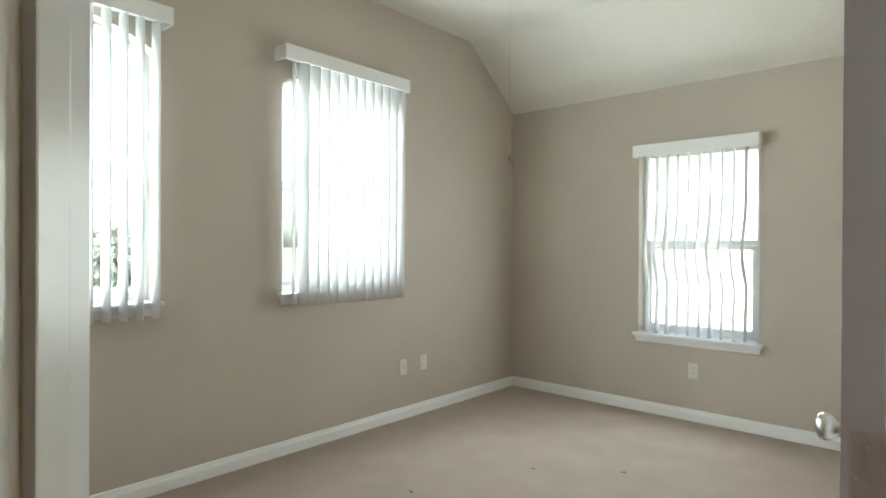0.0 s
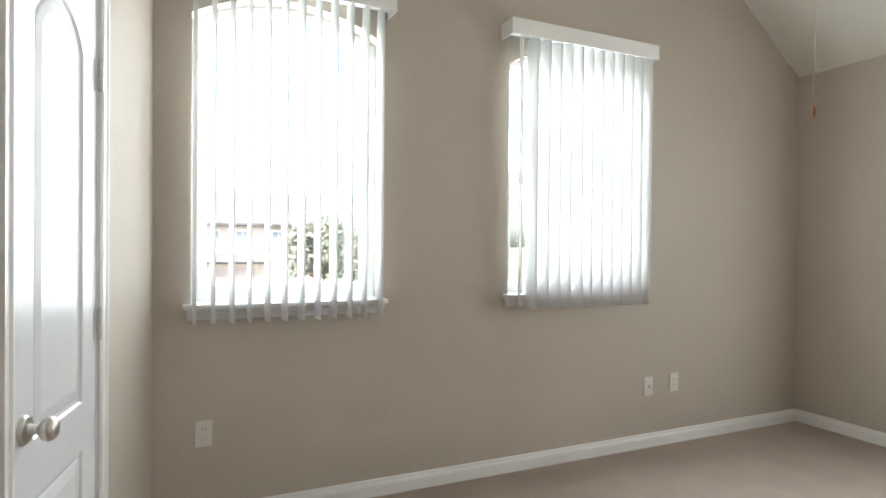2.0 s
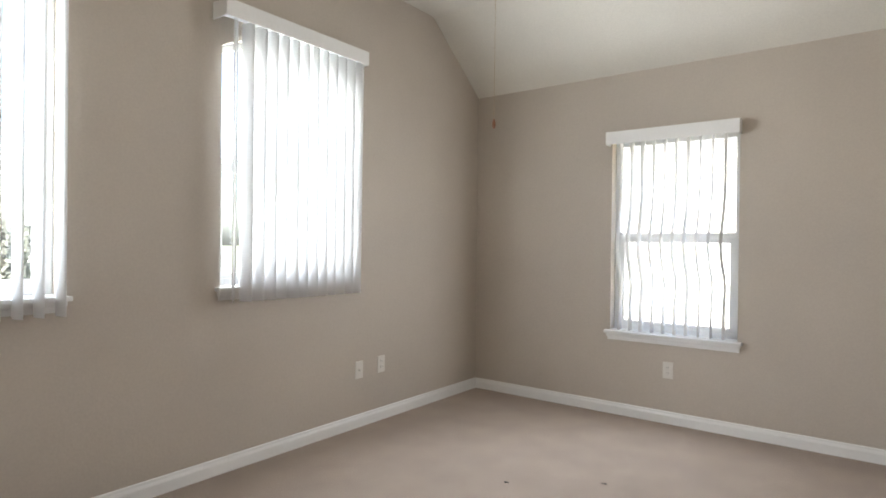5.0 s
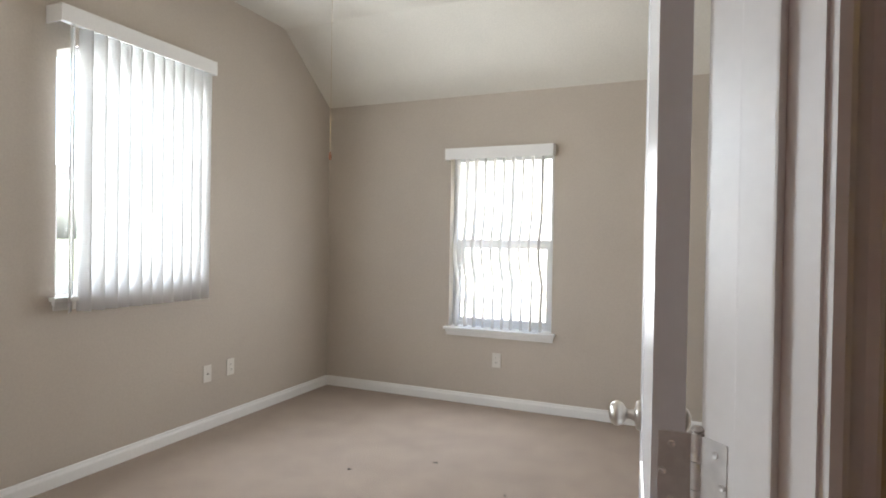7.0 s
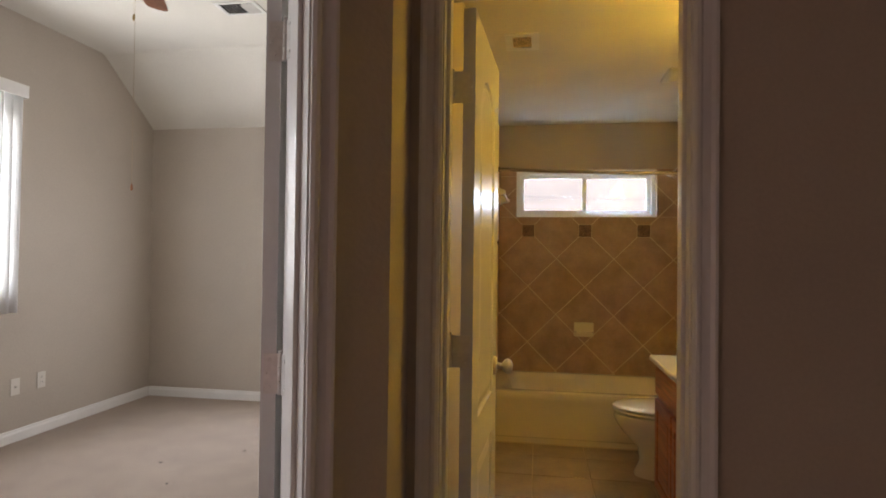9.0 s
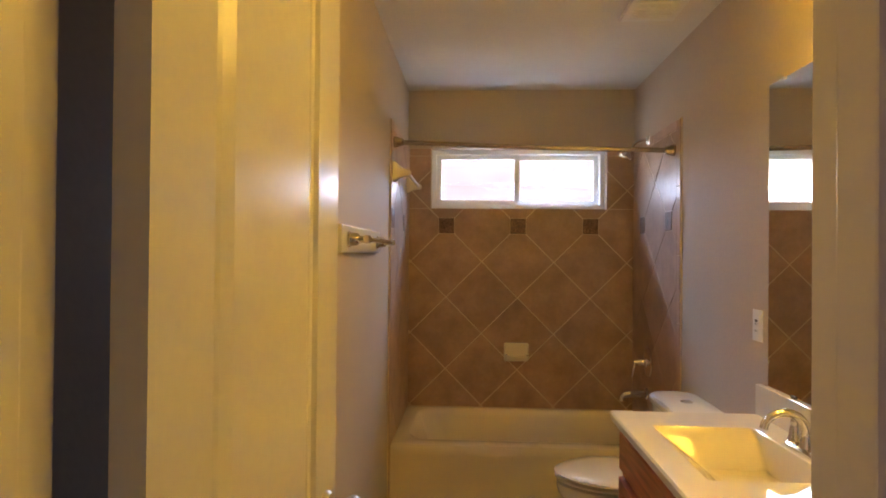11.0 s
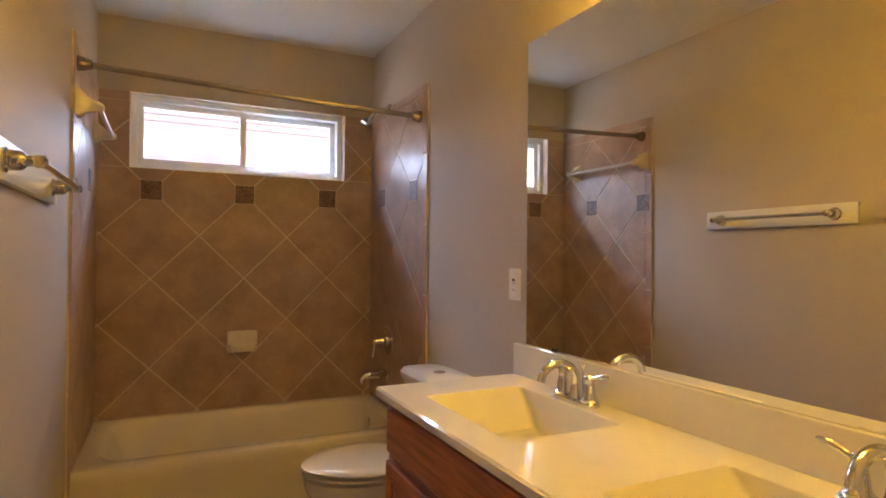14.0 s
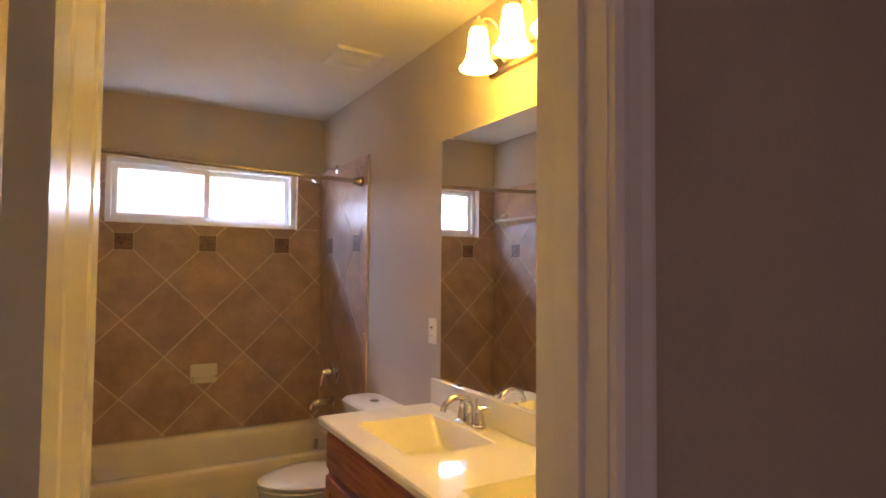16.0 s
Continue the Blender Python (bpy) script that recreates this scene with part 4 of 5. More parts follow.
tube(bm, [(TX0 + 0.01, TUBY + 0.017, 0.004), (TX1 - 0.01, TUBY + 0.017, 0.004)], 0.006, 8)
part("caulk_bead", bm, grout_mat, tub, "pale caulk bead at the floor")


# ---- shower fittings ----
rod = root("shower_rod", "brushed metal shower curtain rod with bell flanges", "curtain rod", (1.13, 3.72, 1.93))
ra, rb = Vector((BXL + 0.011, 3.712, 1.955)), Vector((BXR - 0.011, 3.722, 1.912))
bm = bmesh.new()
tube(bm, [ra + (rb - ra) * (i / 12) + Vector((0, 0, -0.006 * math.sin(math.pi * i / 12))) for i in range(13)], 0.0125, 14)
part("rod", bm, brass_rod, rod, smooth=True)
for p, d in ((ra, 1), (rb, -1)):
    bm = bmesh.new()
    lathe(bm, [(0.029, 0), (0.030, 0.004), (0.026, 0.020), (0.021, 0.034), (0.019, 0.046), (0.0135, 0.050)], 20, Matrix.Translation(p) @ Matrix.Rotation(radians(90 * d), 4, "Y"))
    part("flange", bm, brass_rod, rod, smooth=True)

TW = BXR - 0.0115
sh = root("wall_shower", "chrome shower head on a short bent arm", "shower head", (TW, 4.16, 2.05))
bm = bmesh.new()
lathe(bm, [(0.03, 0), (0.028, 0.006), (0.012, 0.012)], 18, Matrix.Translation((TW, 4.16, 2.05)) @ Matrix.Rotation(radians(-90), 4, "Y"))
part("flange", bm, chrome, sh, smooth=True)
bm = bmesh.new()
tube(bm, [(TW, 4.16, 2.05), (TW - 0.03, 4.16, 2.052), (TW - 0.06, 4.16, 2.045), (TW - 0.085, 4.16, 2.025), (TW - 0.105, 4.16, 1.995)], 0.0085, 12)
part("arm", bm, chrome, sh, smooth=True)
bm = bmesh.new()
lathe(bm, [(0.011, 0), (0.014, 0.010), (0.012, 0.016), (0.018, 0.024), (0.034, 0.048), (0.036, 0.058), (0.030, 0.062)], 22, Matrix.Translation((TW - 0.105, 4.16, 1.998)) @ Matrix.Rotation(radians(180 + 32), 4, "Y"))
part("head", bm, chrome, sh, smooth=True)

valve = root("shower_valve", "chrome round tub valve with a lever handle", "faucet", (TW, 4.14, 0.745))
vm = Matrix.Translation((TW, 4.14, 0.745)) @ Matrix.Rotation(radians(-90), 4, "Y")
bm = bmesh.new()
lathe(bm, [(0.086, 0), (0.086, 0.003), (0.078, 0.009), (0.03, 0.014), (0.024, 0.02)], 32, vm)
part("escutcheon", bm, chrome, valve, smooth=True)
bm = bmesh.new()
lathe(bm, [(0.023, 0.018), (0.021, 0.05), (0.016, 0.062), (0.013, 0.085), (0.008, 0.088)], 20, vm)
part("hub", bm, chrome, valve, smooth=True)
bm = bmesh.new()
tube(bm, [(TW - 0.075, 4.14, 0.745), (TW - 0.082, 4.138, 0.72), (TW - 0.088, 4.135, 0.685), (TW - 0.092, 4.133, 0.66)], [0.008, 0.009, 0.008, 0.010], 12)
part("lever", bm, chrome, valve, smooth=True)

spout = root("tub_spout", "chrome tub spout below the valve", "faucet", (TW, 4.15, 0.56))
bm = bmesh.new()
lathe(bm, [(0.034, 0), (0.034, 0.006), (0.026, 0.012)], 20, Matrix.Translation((TW, 4.15, 0.56)) @ Matrix.Rotation(radians(-90), 4, "Y"))
part("flange", bm, chrome, spout, smooth=True)
bm = bmesh.new()
tube(bm, [(TW - 0.005, 4.15, 0.56), (TW - 0.05, 4.15, 0.56), (TW - 0.10, 4.15, 0.558), (TW - 0.13, 4.15, 0.552), (TW - 0.146, 4.15, 0.538), (TW - 0.150, 4.15, 0.515)], [0.024, 0.023, 0.021, 0.020, 0.019, 0.017], 16)
part("spout", bm, chrome, spout, smooth=True)

grab = root("ceramic_bar", "white towel bar on cream ceramic brackets in the alcove", "towel bar", (BXL, 4.0, 1.8))
LW = BXL + 0.0115
for y in (3.705, 4.315):
    bm = bmesh.new()
    loft(bm, [[(LW, y + a * 0.040, 1.80 + b * 0.055) for a, b in ring_rect(-1, 1, -1, 1, 0.25)], [(LW + 0.012, y + a * 0.038, 1.80 + b * 0.052) for a, b in ring_rect(-1, 1, -1, 1, 0.3)],
              [(LW + 0.028, y + a * 0.027, 1.798 + b * 0.036) for a, b in ring_rect(-1, 1, -1, 1, 0.5)], [(LW + 0.055, y + a * 0.020, 1.793 + b * 0.023) for a, b in ring_rect(-1, 1, -1, 1, 0.8)],
              [(LW + 0.082, y + a * 0.018, 1.790 + b * 0.018) for a, b in ring_rect(-1, 1, -1, 1, 0.95)], [(LW + 0.092, y + a * 0.010, 1.790 + b * 0.010) for a, b in ring_rect(-1, 1, -1, 1, 0.95)]])
    part("bracket", bm, ceramic_cream, grab, smooth=True)
bm = bmesh.new()
tube(bm, [(LW + 0.074, 3.70, 1.79), (LW + 0.074, 4.32, 1.79)], 0.0095, 12)
part("bar", bm, plate_plastic, grab, "white plastic bar", smooth=True)

soap = root("soap_dish", "cream ceramic soap dish set in the tile", "soap dish", (1.115, BYB - 0.012, 0.736))
bm = bmesh.new()
sy = BYB - 0.0115
loft(bm, [[(1.115 + a * 0.080, sy, 0.736 + b * 0.060) for a, b in ring_rect(-1, 1, -1, 1, 0.2)], [(1.115 + a * 0.080, sy - 0.010, 0.736 + b * 0.060) for a, b in ring_rect(-1, 1, -1, 1, 0.2)],
          [(1.115 + a * 0.072, sy - 0.018, 0.736 + b * 0.052) for a, b in ring_rect(-1, 1, -1, 1, 0.25)], [(1.115 + a * 0.062, sy - 0.0165, 0.738 + b * 0.044) for a, b in ring_rect(-1, 1, -1, 1, 0.3)],
          [(1.115 + a * 0.055, sy - 0.0145, 0.738 + b * 0.038) for a, b in ring_rect(-1, 1, -1, 1, 0.4)]])
part("back", bm, ceramic_cream, soap, smooth=True)
bm = bmesh.new()
loft(bm, [at_z(ring_rect(1.115 - 0.068, 1.115 + 0.068, sy - 0.075, sy - 0.012, 0.025), 0.690), at_z(ring_rect(1.115 - 0.074, 1.115 + 0.074, sy - 0.085, sy - 0.012, 0.03), 0.712),
          at_z(ring_rect(1.115 - 0.074, 1.115 + 0.074, sy - 0.085, sy - 0.012, 0.03), 0.722), at_z(ring_rect(1.115 - 0.064, 1.115 + 0.064, sy - 0.075, sy - 0.014, 0.024), 0.722), at_z(ring_rect(1.115 - 0.060, 1.115 + 0.060, sy - 0.070, sy - 0.014, 0.022), 0.712)])
part("tray", bm, ceramic_cream, soap, smooth=True)

towel = root("towel_bar", "chrome towel bar on a white backing board", "towel bar", (BXL, 2.82, 1.416))
bm = bmesh.new()
box(bm, (BXL + 0.0005, 2.50, 1.372), (BXL + 0.019, 3.24, 1.462), bevel=0.003)
part("backing_board", bm, trim_paint, towel, "white painted board")
for y in (2.59, 3.15):
    bm = bmesh.new()
    tm = Matrix.Translation((BXL + 0.019, y, 1.416)) @ Matrix.Rotation(radians(90), 4, "Y")
    lathe(bm, [(0.027, 0), (0.028, 0.004), (0.023, 0.008), (0.021, 0.03), (0.017, 0.036), (0.012, 0.040), (0.011, 0.052), (0.014, 0.056), (0.014, 0.072), (0.008, 0.078), (0.003, 0.079)], 22, tm)
    part("post", bm, chrome, towel, smooth=True)
bm = bmesh.new()
tube(bm, [(BXL + 0.083, 2.575, 1.416), (BXL + 0.083, 3.165, 1.416)], 0.0085, 14)
part("bar", bm, chrome, towel, smooth=True)


# ---- toilet ----
toilet = root("toilet", "white porcelain toilet with closed lid beside the vanity", "toilet", (1.5, 3.27, 0))
TYC = 3.275


def egg(x_back, x_front, half, z, n=28):
    pts = []
    for i in range(n):
        a = 2 * math.pi * i / n
        c, s = math.cos(a), math.sin(a)
        xm = x_back + (x_front - x_back) * 0.42
        x = xm + (x_front - xm) * c if c > 0 else xm - (x_back - xm) * c
        pts.append((x, TYC + half * s * (1 if c < 0 else (1 - 0.12 * c * c)), z))
    return pts


bm = bmesh.new()
loft(bm, [egg(1.62, 1.33, 0.105, 0.0), egg(1.62, 1.325, 0.11, 0.02), egg(1.62, 1.36, 0.095, 0.10), egg(1.63, 1.35, 0.10, 0.18), egg(1.64, 1.26, 0.145, 0.27), egg(1.65, 1.215, 0.175, 0.34), egg(1.65, 1.205, 0.182, 0.375),
          egg(1.65, 1.205, 0.182, 0.392), egg(1.64, 1.215, 0.172, 0.398)])
part("bowl", bm, porcelain, toilet, smooth=True)
bm = bmesh.new()
loft(bm, [egg(1.635, 1.210, 0.180, 0.406), egg(1.64, 1.198, 0.188, 0.410), egg(1.64, 1.198, 0.188, 0.417), egg(1.635, 1.206, 0.182, 0.420)])
part("seat", bm, porcelain, toilet, smooth=True)
bm = bmesh.new()
loft(bm, [egg(1.635, 1.212, 0.176, 0.428), egg(1.64, 1.196, 0.189, 0.433), egg(1.64, 1.196, 0.189, 0.438), egg(1.63, 1.215, 0.175, 0.447), egg(1.60, 1.27, 0.13, 0.450)])
part("lid", bm, porcelain, toilet, smooth=True)
bm = bmesh.new()
loft(bm, [at_z(ring_rect(1.69, 1.862, TYC - 0.17, TYC + 0.17, 0.05), 0.36), at_z(ring_rect(1.675, 1.862, TYC - 0.20, TYC + 0.20, 0.06), 0.42), at_z(ring_rect(1.664, 1.862, TYC - 0.215, TYC + 0.215, 0.07), 0.715)])
part("tank", bm, porcelain, toilet, smooth=True)
bm = bmesh.new()
loft(bm, [at_z(ring_rect(1.658, 1.864, TYC - 0.222, TYC + 0.222, 0.075), 0.717), at_z(ring_rect(1.652, 1.865, TYC - 0.228, TYC + 0.228, 0.08), 0.727), at_z(ring_rect(1.652, 1.865, TYC - 0.228, TYC + 0.228, 0.08), 0.745),
          at_z(ring_rect(1.661, 1.862, TYC - 0.218, TYC + 0.218, 0.075), 0.756), at_z(ring_rect(1.69, 1.85, TYC - 0.18, TYC + 0.18, 0.06), 0.760)])
part("tank_lid", bm, porcelain, toilet, smooth=True)
bm = bmesh.new()
lathe(bm, [(0.026, 0.759), (0.026, 0.763), (0.021, 0.766), (0.004, 0.767)], 22, Matrix.Translation((1.765, TYC, 0)))
part("flush_button", bm, chrome, toilet, "chrome flush button", smooth=True)
for piece in toilet.children:
    piece.data.transform(Matrix.Diagonal((1, 1, 0.965, 1)))


# ---- vanity ----
def raised_front(bm, m, w, h, t, border):
    """A slab with a raised centre panel: x across, z up, y out of the cabinet."""
    rings = [((0, 0), 0.0), ((0, 0), t - 0.004), ((0.004, 0.004), t), ((border, border), t), ((border + 0.006, border + 0.006), t - 0.006), ((border + 0.030, border + 0.030), t - 0.001)]
    loft(bm, [[m @ Vector(p) for p in ((dx, y, dz), (w - dx, y, dz), (w - dx, y, h - dz), (dx, y, h - dz))] for (dx, dz), y in rings])


VX = 1.378
for y0, y1 in ((2.035, 2.83), (1.172, 2.035)):
    w = y1 - y0
    cab = root("vanity_cabinet", "cherry-stained wood vanity base with raised panel doors", "cabinet", (1.62, (y0 + y1) / 2, 0), "vanity bases")
    bm = bmesh.new()
    box(bm, (VX, y0 + 0.0005, 0.09), (BXR - 0.001, y1, 0.66))
    box(bm, (VX, y0 + 0.0005, 0.6605), (VX + 0.02, y1, 0.772))
    box(bm, (VX + 0.0205, y1 - 0.018, 0.6605), (BXR - 0.001, y1, 0.772))
    box(bm, (VX + 0.06, y0 + 0.0005, 0.0), (BXR - 0.001, y1 - 0.002, 0.089))
    part("cabinet_body", bm, cherry, cab)
    vmx = basis((VX, y1, 0), (0, -1, 0), (-1, 0, 0))
    bm = bmesh.new()
    fm2 = vmx @ Matrix.Translation((0.022, 0.0008, 0.605))
    loft(bm, [[fm2 @ Vector(p) for p in ((d, yy, d), (w - 0.044 - d, yy, d), (w - 0.044 - d, yy, 0.142 - d), (d, yy, 0.142 - d))] for d, yy in ((0, 0), (0, 0.012), (0.008, 0.019), (0.012, 0.020))])
    part("drawer_front", bm, cherry, cab)
    dw = (w - 0.044 - 0.02) / 2
    for k in range(2):
        bm = bmesh.new()
        raised_front(bm, vmx @ Matrix.Translation((0.022 + k * (dw + 0.02), 0.0008, 0.115)), dw, 0.465, 0.02, 0.05)
        part("cabinet_door", bm, cherry, cab)

CT = 0.805
counter = root("sink_countertop", "glossy cream double-sink vanity top with backsplash", "countertop", (1.6, 2.0, 0.775))
CX0, CX1, CY0, CY1 = 1.332, BXR - 0.001, 1.168, 2.842
SINKS = (2.432, 1.668)
bm = bmesh.new()
edges = []


def loop_at(pts):
    vs = [bm.verts.new(p) for p in pts]
    return vs, [bm.edges.new((vs[i], vs[(i + 1) % len(vs)])) for i in range(len(vs))]


r_out = ring_rect(CX0 + 0.006, CX1, CY0, CY1 - 0.006, 0.008, 3)
top_loop, e = loop_at(at_z(r_out, CT))
edges += e
for yc in SINKS:
    hole, e = loop_at(at_z(ring_rect(1.428, 1.762, yc - 0.232, yc + 0.232, 0.010, 3), CT))
    edges += e
    last = hole
    for dx0, dx1, dy, r, z in ((0.003, 0.003, 0.003, 0.011, CT - 0.003), (0.135, 0.012, 0.10, 0.012, CT - 0.105), (0.16, 0.03, 0.12, 0.02, CT - 0.112)):
        ring = [bm.verts.new(p) for p in at_z(ring_rect(1.428 + dx0, 1.762 - dx1, yc - 0.232 + dy, yc + 0.232 - dy, r, 3), z)]
        n = len(ring)
        for i in range(n):
            j = (i + 1) % n
            bm.faces.new((last[i], last[j], ring[j], ring[i]))
        last = ring
    bm.faces.new(last)
bmesh.ops.triangle_fill(bm, use_beauty=True, use_dissolve=False, edges=edges, normal=(0, 0, 1))
side = [bm.verts.new(p) for p in at_z(ring_rect(CX0, CX1, CY0, CY1, 0.008, 3), CT - 0.006)]
low = [bm.verts.new(p) for p in at_z(ring_rect(CX0, CX1, CY0, CY1, 0.008, 3), CT - 0.026)]
low2 = [bm.verts.new(p) for p in at_z(ring_rect(CX0 + 0.008, CX1, CY0, CY1 - 0.008, 0.006, 3), CT - 0.032)]
for a, b in ((top_loop, side), (side, low), (low, low2)):
    n = len(a)
    for i in range(n):
        j = (i + 1) % n
        bm.faces.new((a[i], a[j], b[j], b[i]))
part("worktop", bm, marble, counter)
bm = bmesh.new()
box(bm, (BXR - 0.021, CY0, CT + 0.0005), (BXR - 0.001, CY1, CT + 0.108), bevel=0.003)
part("backsplash", bm, marble, counter)
for yc in SINKS:
    bm = bmesh.new()
    lathe(bm, [(0.022, CT - 0.1115), (0.022, CT - 0.109), (0.012, CT - 0.107), (0.003, CT - 0.106)], 18, Matrix.Translation((1.66, yc, 0)))
    part("drain", bm, chrome, counter, "chrome drain", smooth=True)


def sink_faucet(yc):
    """A two-handle centre-set faucet with an arched spout."""
    fx = 1.800
    top = root("sink_faucet", "polished chrome two-handle faucet with an arched spout", "faucet", (fx, yc, CT), "vanity faucets")
    bm = bmesh.new()
    loft(bm, [at_z(ring_rect(fx - 0.027, fx + 0.027, yc - 0.090, yc + 0.090, 0.026), CT + 0.0006), at_z(ring_rect(fx - 0.027, fx + 0.027, yc - 0.090, yc + 0.090, 0.026), CT + 0.008),
              at_z(ring_rect(fx - 0.021, fx + 0.021, yc - 0.084, yc + 0.084, 0.020), CT + 0.014)])
    part("base_plate", bm, chrome, top, smooth=True)
    bm = bmesh.new()
    pts, rad = [(fx, yc, CT + 0.014), (fx, yc, CT + 0.04)], [0.021, 0.0155]
    for i in range(13):
        a = radians(6 + 150 * i / 12)
        pts.append((fx - 0.062 + 0.062 * math.cos(a), yc, CT + 0.058 + 0.056 * math.sin(a)))
        rad.append(0.0135 - 0.0022 * i / 12)
    pts.append((fx - 0.123, yc, CT + 0.066))
    rad.append(0.0118)
    tube(bm, pts, rad, 16)
    part("spout", bm, chrome, top, smooth=True)
    bm = bmesh.new()
    lathe(bm, [(0.003, 0.014), (0.003, 0.09), (0.006, 0.094), (0.0045, 0.099), (0.006, 0.103), (0.002, 0.106)], 10, Matrix.Translation((fx + 0.026, yc, CT)))
    part("lift_rod", bm, chrome, top, smooth=True)
    for s in (-1, 1):
        bm = bmesh.new()
        lathe(bm, [(0.025, 0.008), (0.025, 0.018), (0.020, 0.024), (0.016, 0.055), (0.0135, 0.064), (0.015, 0.070), (0.0135, 0.080), (0.006, 0.086)], 20, Matrix.Translation((fx, yc + s * 0.058, CT)))
        hub = part("handle_body", bm, chrome, top, smooth=True)
        bm = bmesh.new()
        y0 = yc + s * 0.058
        tube(bm, [(fx, y0, CT + 0.076), (fx + 0.002, y0 + s * 0.02, CT + 0.080), (fx + 0.004, y0 + s * 0.045, CT + 0.087), (fx + 0.005, y0 + s * 0.065, CT + 0.090), (fx + 0.005, y0 + s * 0.074, CT + 0.091)], [0.006, 0.0055, 0.008, 0.0075, 0.003], 12)
        part("lever", bm, chrome, hub, smooth=True)


for yc in (2.432, 1.622):
    sink_faucet(yc)

mirror = root("vanity_mirror", "large frameless wall mirror above the double vanity", "mirror", (BXR, 2.0, 0.92))
bm = bmesh.new()
box(bm, (BXR - 0.0055, 1.20, 0.9145), (BXR - 0.0035, 2.783, 1.970))
part("mirror_glass", bm, mirror_mat, mirror)
bm = bmesh.new()
box(bm, (BXR - 0.0033, 1.20, 0.9138), (BXR - 0.0004, 2.783, 1.970))
part("mirror_backing", bm, mirror_edge, mirror)
for y, z in ((2.69, 1.970), (1.9, 1.970), (1.35, 1.970), (2.62, 0.917)):
    bm = bmesh.new()
    box(bm, (BXR - 0.0095, y - 0.010, z - (0.009 if z > 1 else 0.002)), (BXR - 0.0004, y + 0.010, z + (0.002 if z > 1 else 0.009)), bevel=0.0015) if z > 1 else box(bm, (BXR - 0.0095, y - 0.012, 0.9135), (BXR - 0.0060, y + 0.012, 0.924), bevel=0.001)
    part("mirror_clip", bm, nickel if z > 1 else mirror_edge, mirror)

# ---- vanity light ----
vl = root("vanity_light", "lit four-lamp vanity light with frosted bell shades", "wall lamp", (BXR, 1.985, 2.17))
bm = bmesh.new()
loft(bm, [[(x, y, z) for y, z in ring_rect(a, b, c, d, 0.012, 3)] for x, a, b, c, d in ((BXR - 0.0005, 1.56, 2.41, 2.142, 2.206), (BXR - 0.014, 1.56, 2.41, 2.142, 2.206), (BXR - 0.024, 1.572, 2.398, 2.154, 2.194))])
part("back_plate", bm, bronze, vl, smooth=True)
for y in (2.29, 2.085, 1.88, 1.675):
    bm = bmesh.new()
    pts = [(BXR - 0.02, y, 2.172)]
    for i in range(11):
        a = radians(-35 + 215 * i / 10)
        pts.append((1.775 + 0.048 * math.cos(a), y, 2.262 + 0.055 * math.sin(a)))
    tube(bm, pts[:1] + [(BXR - 0.04, y, 2.19)] + pts[2:] + [(1.730, y, 2.285)], 0.0055, 10)
    arm = part("arm", bm, nickel, vl, smooth=True)
    bm = bmesh.new()
    lm = Matrix.Translation((1.730, y, 0))
    lathe(bm, [(0.004, 2.318), (0.007, 2.308), (0.012, 2.302), (0.022, 2.297), (0.030, 2.282), (0.031, 2.268), (0.027, 2.266)], 20, lm)
    part("socket_cap", bm, nickel, vl, smooth=True)
    bm = bmesh.new()
    prof = [(0.028, 2.270), (0.033, 2.255), (0.037, 2.22), (0.041, 2.18), (0.047, 2.155), (0.058, 2.138), (0.067, 2.128), (0.068, 2.122)]
    lathe(bm, prof + [(r - 0.004, z + 0.001) for r, z in prof[::-1]], 28, lm, caps=False)
    part("shade", bm, shade_mat, vl, "glowing frosted glass bell shade", smooth=True)
    bm = bmesh.new()
    lathe(bm, [(0.010, 2.262), (0.012, 2.24), (0.024, 2.21), (0.026, 2.195), (0.018, 2.172), (0.004, 2.166)], 16, lm)
    part("bulb", bm, shade_mat, vl, "lit warm bulb", smooth=True)


# ---- outside ----
GZ = -3.05
bm = bmesh.new()
box(bm, (-900, -900, GZ - 0.5), (900, 900, GZ))
structure("ground", bm, grass_mat, "green lawn ground reaching to the horizon", "ground")
bm = bmesh.new()
box(bm, (XW - 0.16, -1.2, GZ), (2.5, BYB + 0.16, -0.065))
structure("wall_lower_storey", bm, siding_mat, "plain cream walls of the storey below", "wall")
bm = bmesh.new()
box(bm, (-30, -300, GZ + 0.001), (-22, 300, GZ + 0.03))
structure("road", bm, asphalt_mat, "grey asphalt street in front of the houses", "road")
for x in (-22, -30.2):
    bm = bmesh.new()
    box(bm, (x, -300, GZ + 0.001), (x + 0.2, 300, GZ + 0.14), bevel=0.03)
    structure("kerb", bm, concrete_mat, "pale concrete kerb beside the street", "kerb")
bm = bmesh.new()
box(bm, (-47, 2.0, GZ + 0.002), (-30.22, 6.2, GZ + 0.05))
structure("driveway", bm, concrete_mat, "pale concrete driveway to the garage", "driveway")


